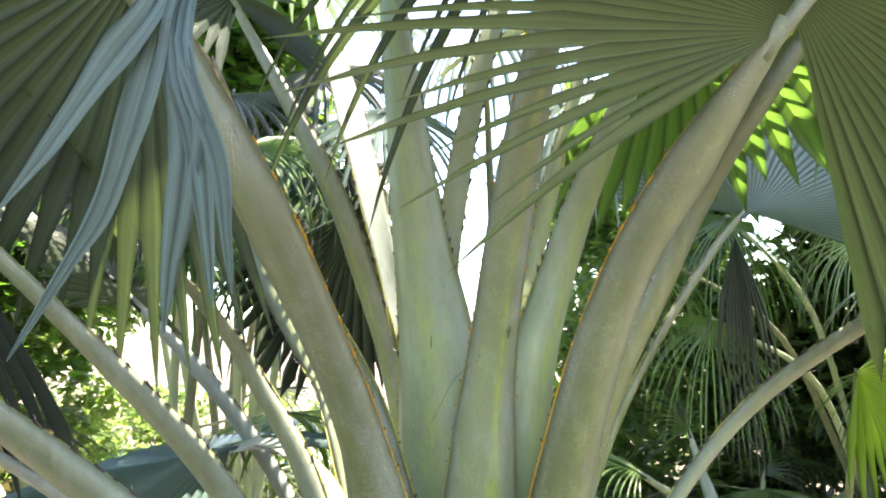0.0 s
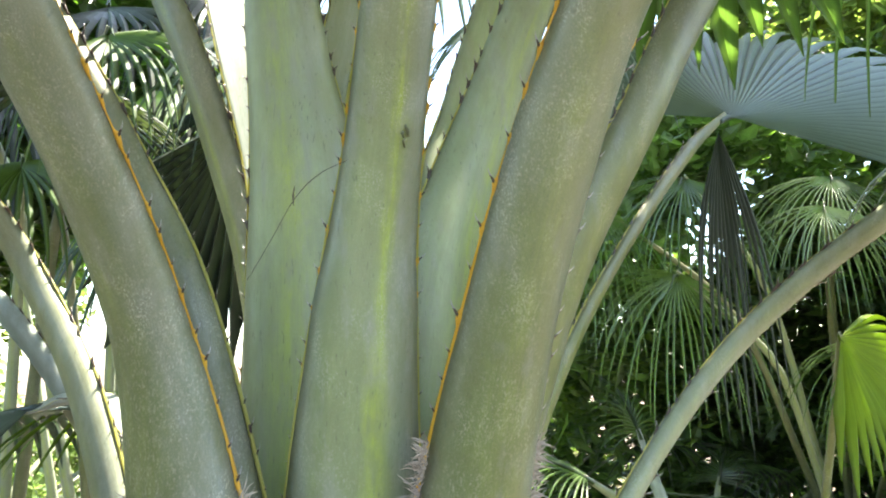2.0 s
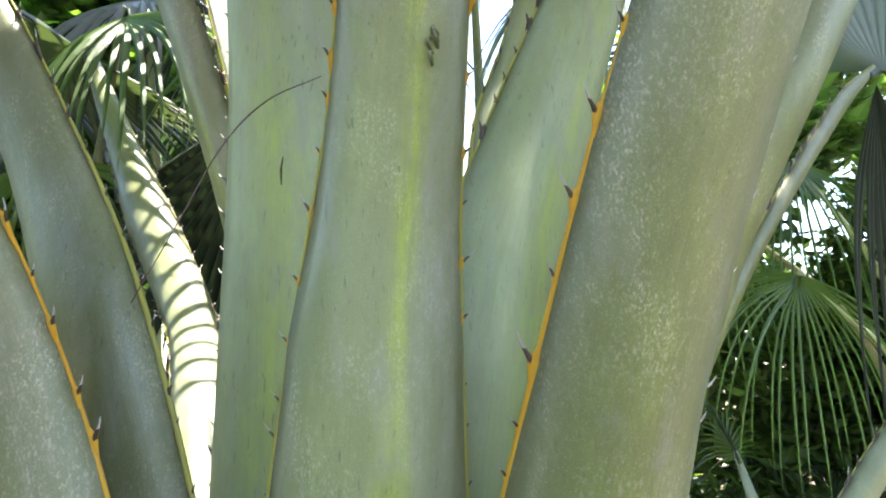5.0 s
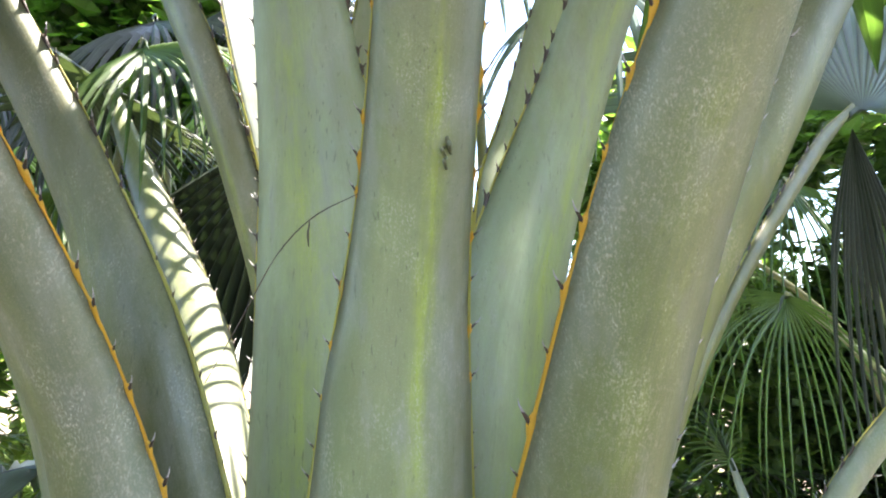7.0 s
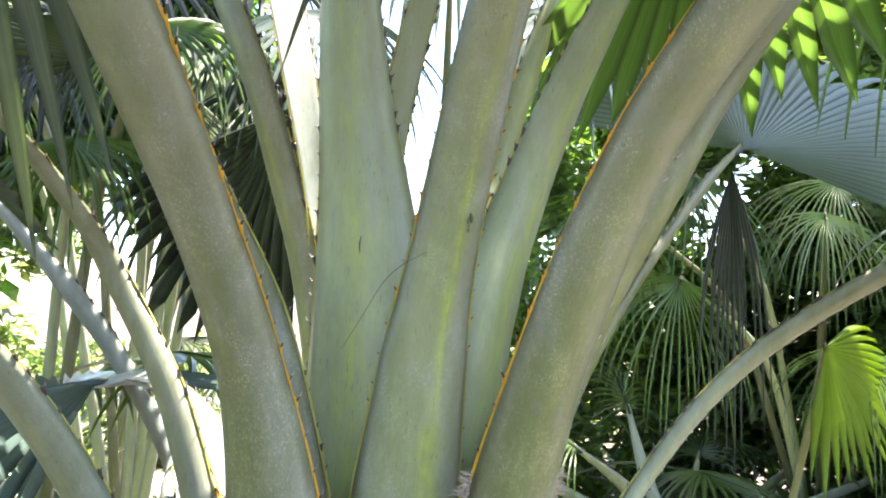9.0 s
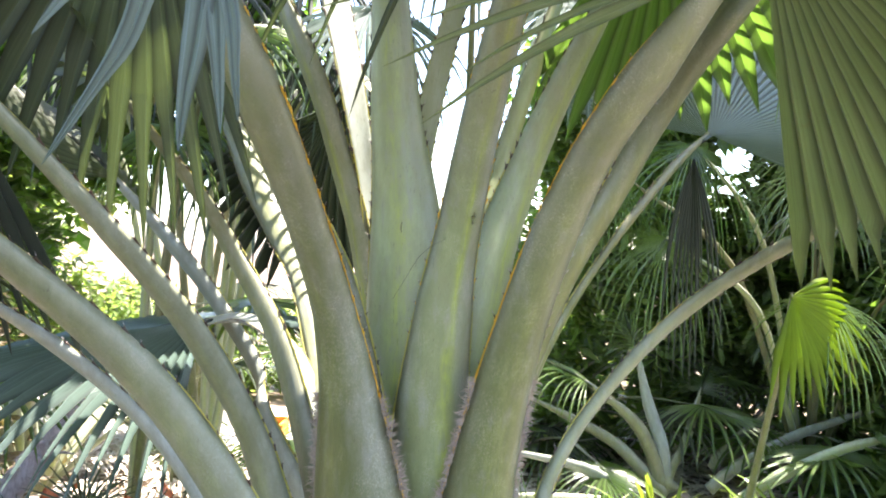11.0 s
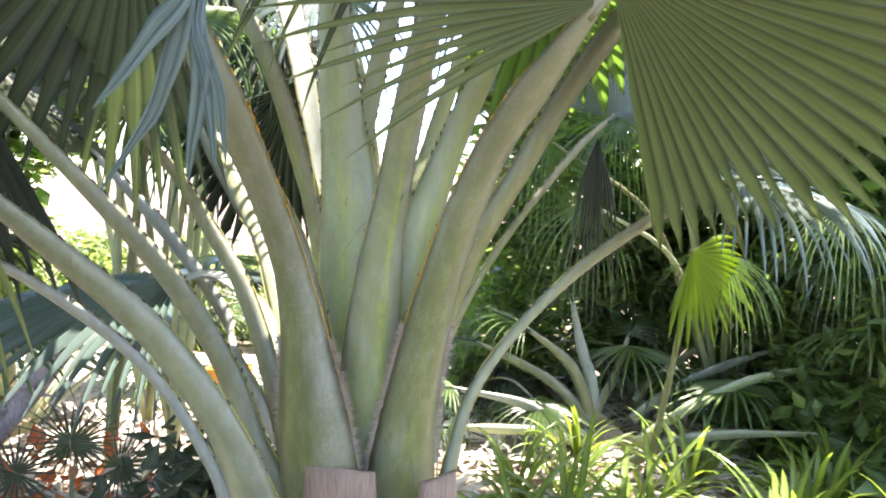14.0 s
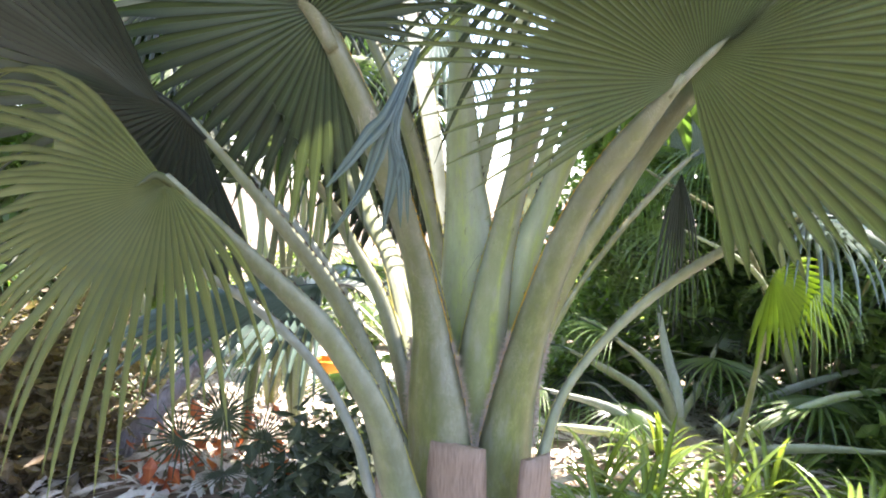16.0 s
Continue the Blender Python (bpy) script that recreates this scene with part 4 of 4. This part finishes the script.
hanging_palm((-1.5, 3.9), ((-1.15, 2.95, 2.75, 0.9), (-1.65, 3.1, 2.45, 0.85), (-0.75, 3.15, 2.95, 0.9), (-2.1, 3.0, 2.8, 0.9), (-0.6, 3.0, 2.35, 0.85), (-1.0, 3.2, 2.05, 0.8)), 75, (M_LEAF_SHADE, M_LEAF_TEAL, M_LEAF_SHADE), "tall fan palm with dark teal fans, shade put into their colour")


def strap_plants(name, spots, mat, label, seed, length=0.62, per=20, width=0.020):
    rng = random.Random(seed)
    for (x, y) in spots:
        z = ground_z(x, y)
        verts, faces, uvs = [], [], []
        for k in range(per):
            az, el = rng.uniform(0, 6.28), rng.uniform(0.55, 1.4)
            L = length * rng.uniform(0.6, 1.15)
            d = Vector((math.cos(az) * math.cos(el), math.sin(az) * math.cos(el), math.sin(el)))
            s = Vector((-math.sin(az), math.cos(az), 0))
            p = Vector((rng.uniform(-0.04, 0.04), rng.uniform(-0.04, 0.04), 0))
            b = len(verts)
            for i in range(8):
                f = i / 7
                w = width * (0.6 + 0.9 * f) * (1 - f ** 3) + 0.001
                verts += [p - s * w + Vector((0, 0, w * 0.4)), p, p + s * w + Vector((0, 0, w * 0.4))]
                uvs += [(0, f * 2), (0.5, f * 2), (1, f * 2)]
                p = p + d * (L / 7)
                d = (d + Vector((0, 0, -0.16 - 0.12 * f))).normalized()
            for i in range(7):
                a = b + 3 * i
                faces += [(a, a + 1, a + 4, a + 3), (a + 1, a + 2, a + 5, a + 4)]
        ob = new(name, mesh_of(name, verts, faces, mat, uvs, False))
        ob.location = (x, y, z)
        tagged(ob, label, "plant", "strap-leaved plants")


rr = random.Random(8)
strap_plants("strap_plant", [(0.75 + 0.33 * i + rr.uniform(-0.1, 0.1), 2.3 + 0.28 * (i % 3) + rr.uniform(-0.15, 0.15)) for i in range(9)] + [(0.8 + 0.27 * i + rr.uniform(-0.12, 0.12), 2.9 + 0.35 * (i % 3) + rr.uniform(-0.2, 0.2)) for i in range(10)], M_GRASS, "low clump of glossy yellow-green strap leaves", 9)


def leaf_cloud(name, boxes, count, size, mat, label, seed, kind="stuff", category="foliage"):
    """Loose mass of small leaves in uneven clumps."""
    rng = random.Random(seed)
    verts, faces, uvs = [], [], []
    clumps = []
    for (x0, y0, z0, x1, y1, z1), share in boxes:
        for k in range(max(1, int(share * 40))):
            clumps.append((Vector((rng.uniform(x0, x1), rng.uniform(y0, y1), rng.uniform(z0, z1))), rng.uniform(0.25, 0.6)))
    for k in range(count):
        c, r = rng.choice(clumps)
        d = Vector((rng.gauss(0, 1), rng.gauss(0, 1), rng.gauss(0, 1))).normalized()
        p = c + d * r * rng.uniform(0.3, 1.0)
        a = Vector((rng.gauss(0, 1), rng.gauss(0, 1), rng.gauss(0, 0.6) - 0.3)).normalized()
        s = a.cross(Vector((rng.gauss(0, 0.4), rng.gauss(0, 0.4), 1))).normalized()
        L = size * rng.uniform(0.6, 1.4)
        w = L * rng.uniform(0.18, 0.3)
        nrm = a.cross(s)
        b = len(verts)
        verts += [p, p + a * L * 0.4 + s * w, p + a * L * 0.45 + nrm * w * 0.3, p + a * L * 0.4 - s * w, p + a * L - nrm * w * 0.4]
        uvs += [(0, 0), (0, 1), (0.5, 1), (1, 1), (0.5, 2)]
        faces += [(b, b + 1, b + 2), (b, b + 2, b + 3), (b + 1, b + 4, b + 2), (b + 2, b + 4, b + 3)]
    return tagged(new(name, mesh_of(name, verts, faces, mat, uvs, False)), label, category, kind=kind)


leaf_cloud("foliage", [((0.8, 5.8, -1.0, 9, 8.5, 4.2), 6.0), ((0.7, 5.3, -0.2, 4.2, 6.3, 3.2), 1.0), ((2.8, 3.2, -0.6, 6.5, 5.5, 2.8), 2.6)], 88000, 0.18, M_LEAF_WILD, "dense dark green shrubbery behind the palms", 21)
leaf_cloud("foliage", [((-9, 10.0, -1.4, 0.5, 12.5, 0.35), 3.2), ((-8.5, 3.8, -0.4, -4.2, 7.5, 1.8), 2.6), ((-0.5, 9.5, -1.2, 2.5, 11, 0.6), 0.9)], 42000, 0.16, M_BUSH, "sunlit shrubbery at the edge of a clearing", 22)
leaf_cloud("foliage", [((-7.0, 3.0, 1.2, -3.4, 6.6, 5.0), 3.0), ((-4.2, 5.4, 2.2, -1.6, 6.4, 5.0), 2.0)], 27000, 0.24, M_LEAF_DEEP, "leafy tree crown with shade put into its dark leaf colour", 28)
leaf_cloud("foliage", [((-3.6, 2.0, -0.2, -2.2, 3.6, 0.55), 1.0), ((-5.5, 3.0, -0.3, -3.4, 4.6, 0.7), 1.2)], 9000, 0.11, M_BUSH_BROWN, "low brownish shrubs in shade", 24)
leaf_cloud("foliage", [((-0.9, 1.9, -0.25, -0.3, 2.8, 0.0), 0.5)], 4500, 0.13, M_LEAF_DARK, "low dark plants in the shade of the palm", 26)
leaf_cloud("ground_cover", [((-2.0, 2.3, -0.22, -1.3, 3.0, -0.10), 0.3)], 150, 0.12, M_RED, "low plants with orange-red leaves", 25)
# unseen clumps added only to shade; each box stands where sun must be blocked
leaf_cloud("tree_canopy", [((3.7, 4.9, 4.2, 9, 9.5, 6.6), 2.4), ((-2.6, -2.0, 4.4, 4.2, 1.2, 6.2), 4.0), ((-4.8, 0.0, 4.6, -2.5, 2.6, 6.6), 1.5), ((0.85, 0.75, 4.6, 1.5, 1.0, 5.2), 0.25), ((1.4, 5.2, 4.2, 3.2, 5.8, 5.4), 0.2), ((1.5, 2.9, 4.4, 2.0, 3.6, 5.2), 0.2), ((1.5, 0.4, 4.6, 2.9, 1.25, 5.2), 0.9), ((3.0, 3.4, 4.2, 4.6, 4.6, 5.2), 0.2), ((1.75, 2.5, 4.2, 2.1, 3.1, 5.0), 0.15), ((-1.3, 2.9, 4.5, -0.5, 3.4, 5.0), 0.35), ((-10, 9.5, 1.6, -6, 12, 6.5), 2.0)], 80000, 0.24, M_BUSH, "unseen leaf clumps added to block sun and shade the palms", 23)

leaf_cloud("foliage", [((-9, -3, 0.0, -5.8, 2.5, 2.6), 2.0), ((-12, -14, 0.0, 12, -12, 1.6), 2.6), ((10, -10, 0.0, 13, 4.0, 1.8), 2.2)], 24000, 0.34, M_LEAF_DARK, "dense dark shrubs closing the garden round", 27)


def support_tree(x, y, top, seed, reach):
    """Bare trunk and limbs, added out of view to carry the shading leaf clumps overhead."""
    rng = random.Random(seed)
    z = ground_z(x, y)
    tr = thing("tree", (0, 0, 0), "unseen tree with a grey trunk, added to carry the shading clumps", "tree", "shade trees")
    base, crown = Vector((x, y, z - 0.1)), Vector((x + 0.1, y + 0.1, z + 3.3))
    part("trunk", tube_mesh("trunk", [base, base.lerp(crown, 0.5) + Vector((0.06, -0.04, 0)), crown], [0.22, 0.16, 0.13], M_BARK, 14, 16), tr)
    for k in range(6):
        q = Vector((top[0] + rng.uniform(-reach, reach), top[1] + rng.uniform(-reach, reach) * 0.7, top[2] + rng.uniform(-0.3, 0.5)))
        part("limb", tube_mesh("limb", [crown - Vector((0, 0, 0.15)), crown.lerp(q, 0.5) + Vector((0, 0, 0.35)), q], [0.085, 0.05, 0.015], M_BARK, 8, 12), tr)


support_tree(-1.9, -3.4, (-0.4, -0.9, 5.2), 81, 1.6)
support_tree(3.6, -2.9, (2.4, -0.6, 5.2), 82, 1.5)
support_tree(-4.9, 0.6, (-3.2, 1.6, 5.4), 83, 1.3)
support_tree(6.2, 7.0, (5.6, 6.4, 5.4), 84, 2.0)


def litter(seed):
    rng = random.Random(seed)
    verts, faces = [], []
    for k in range(11500):
        x, y = rng.uniform(-4.5, 4.5), -2.2 + 10.0 * rng.random()
        z = ground_z(x, y) + rng.uniform(0.0, 0.05)
        az = rng.uniform(0, 6.28)
        L, w = rng.uniform(0.08, 0.45), rng.uniform(0.006, 0.03)
        a = Vector((math.cos(az), math.sin(az), rng.uniform(-0.1, 0.25))).normalized()
        s = Vector((-math.sin(az), math.cos(az), rng.uniform(-0.6, 0.6))).normalized()
        p = Vector((x, y, z))
        b = len(verts)
        verts += [p - s * w * 0.4, p + s * w * 0.4, p + a * L * 0.5 + s * w + Vector((0, 0, 0.02)), p + a * L * 0.5 - s * w + Vector((0, 0, 0.02)), p + a * L]
        faces += [(b, b + 1, b + 2, b + 3), (b + 3, b + 2, b + 4)]
    return tagged(new("leaf_litter", mesh_of("leaf_litter", verts, faces, M_DRY, None, False)), "dry pale palm leaf litter on the ground", "leaf litter", kind="stuff")


litter(5)


# ---- things on the left, behind the palm ----
def small_palm():
    x, y = -1.47, 2.55
    z = ground_z(x, y)
    pl = thing("small_fan_palm", (0, 0, 0), "small dark fan palm with stiff narrow leaf segments", "palm")
    base = Vector((x, y, z))
    for k, (dx, dy, dz, r, al, nm) in enumerate(((0.02, -0.04, 0.50, 0.26, (0.1, -0.3, 0.9), (0.1, -0.9, 0.35)), (-0.25, -0.05, 0.34, 0.24, (-0.8, -0.3, 0.3), (-0.2, -0.7, 0.6)),
                                                 (0.24, 0.02, 0.36, 0.24, (0.8, -0.2, 0.3), (0.2, -0.7, 0.6)), (-0.08, 0.2, 0.40, 0.24, (-0.2, 0.8, 0.4), (0, -0.3, 0.9)), (0.12, -0.22, 0.24, 0.22, (0.3, -0.9, 0.1), (0, -0.4, 0.9)))):
        leaf([base, base + Vector((dx * 0.3, dy * 0.3, dz * 0.5)), base + Vector((dx, dy, dz))], (0.018, 0.012, 0.009), M_STALK_TAN, 400 + k, n=8, axis=(x, y), owner=pl,
             blade=dict(mat=M_LEAF_DARK, along=al, normal=nm, n=26, span=345, radius=r, split=0.28, droop=0.25, cup=0.05, costa=0.01, fold=0.5, side_len=0.9, steps=6))


small_palm()


def box_mesh(name, size, mat, bevel=0.01):
    bm = bmesh.new()
    bmesh.ops.create_cube(bm, size=1.0, matrix=Matrix.Diagonal((*size, 1)))
    bmesh.ops.bevel(bm, geom=bm.edges[:], offset=bevel, segments=2, affect="EDGES")
    me = bpy.data.meshes.new(name)
    bm.to_mesh(me)
    bm.free()
    me.materials.append(mat)
    return me


def crate(x, y):
    z = ground_z(x, y)
    cr = thing("crate", (x, y, z), "orange plastic crate standing on the litter", "crate")
    for dx, dy, sx, sy in ((0, -0.15, 0.42, 0.02), (0, 0.15, 0.42, 0.02), (-0.21, 0, 0.02, 0.3), (0.21, 0, 0.02, 0.3)):
        p = part("side_panel", box_mesh("side_panel", (sx, sy, 0.24), M_ORANGE, 0.006), cr)
        p.location = (dx, dy, 0.13)
        r = part("rim", box_mesh("rim", (sx + 0.02, sy + 0.02, 0.03), M_ORANGE, 0.006), cr)
        r.location = (dx, dy, 0.262)
    p = part("bottom", box_mesh("bottom", (0.42, 0.3, 0.02), M_ORANGE, 0.004), cr)
    p.location = (0, 0, 0.012)


crate(-1.95, 6.6)


def dead_trunk():
    tr = thing("dead_trunk", (0, 0, 0), "leaning grey dead palm trunk with ragged bark", "tree trunk")
    base = Vector((-2.42, 2.88, ground_z(-2.42, 2.88) - 0.05))
    top = Vector((-1.72, 2.95, 0.62))
    rng = random.Random(6)
    part("trunk", tube_mesh("trunk", [base, base.lerp(top, 0.35) + Vector((0.02, 0, 0.03)), base.lerp(top, 0.7), top], [0.075, 0.07, 0.06, 0.045], M_BARK, 12, 24), tr)
    for k in range(26):
        f = rng.uniform(0.05, 0.98)
        c0 = base.lerp(top, f)
        d = Vector((rng.gauss(0, 1), rng.gauss(0, 1), rng.gauss(0.2, 0.6))).normalized()
        part("bark_flake", tube_mesh("bark_flake", [c0, c0 + d * 0.09, c0 + d * rng.uniform(0.12, 0.2) + Vector((0, 0, -0.05))], [0.02, 0.012, 0.003], M_BARK, 5, 6), tr)


dead_trunk()


def fallen_frond(x, y, az, length, seed):
    """A dry feather leaf lying on the ground."""
    rng = random.Random(seed)
    fr_ob = thing("fallen_frond", (0, 0, 0), "dry pale palm frond lying on the ground in the sun", "dry frond", "fallen fronds")
    h = Vector((math.cos(az), math.sin(az), 0))
    s = Vector((-h.y, h.x, 0))
    pts = []
    for k in range(5):
        p = Vector((x, y, 0)) + h * (length * (k / 4 - 0.5)) + s * rng.uniform(-0.05, 0.05)
        pts.append(Vector((p.x, p.y, ground_z(p.x, p.y) + 0.10 + 0.08 * math.sin(k))))
    part("midrib", tube_mesh("midrib", pts, [0.018, 0.014, 0.010, 0.005], M_DRY, 6, 16), fr_ob)
    C, T = curve_through(pts, 44)
    for side in (-1, 1):
        for i in range(2, 44):
            d = (T[i] * 0.75 + s * side * rng.uniform(0.7, 1.0) + Vector((0, 0, rng.uniform(-0.15, 0.35)))).normalized()
            L = 0.42 * length * (1 - (i / 44 - 0.4) ** 2 * 1.6) * rng.uniform(0.7, 1.1) * 0.6
            w = rng.uniform(0.010, 0.017)
            u = d.cross(Vector((0, 0, 1))).normalized()
            p0 = C[i]
            p1 = p0 + d * L * 0.5 + Vector((0, 0, 0.02))
            p2 = p0 + d * L + Vector((0, 0, -0.09))
            part("leaflet", mesh_of("leaflet", [p0 - u * w * 0.5, p0 + u * w * 0.5, p1 + u * w + Vector((0, 0, 0.006)), p1, p1 - u * w + Vector((0, 0, 0.006)), p2], [(0, 3, 4), (0, 1, 3), (1, 2, 3), (4, 3, 5), (3, 2, 5)], M_DRY, None, False), fr_ob)


for k, (x, y, az, ln) in enumerate(((-1.5, 5.0, 0.15, 1.7), (-2.2, 5.5, 0.35, 1.8), (-1.3, 4.3, -0.1, 1.4), (-2.6, 4.6, 0.5, 1.5))):
    fallen_frond(x, y, az, ln, 60 + k)
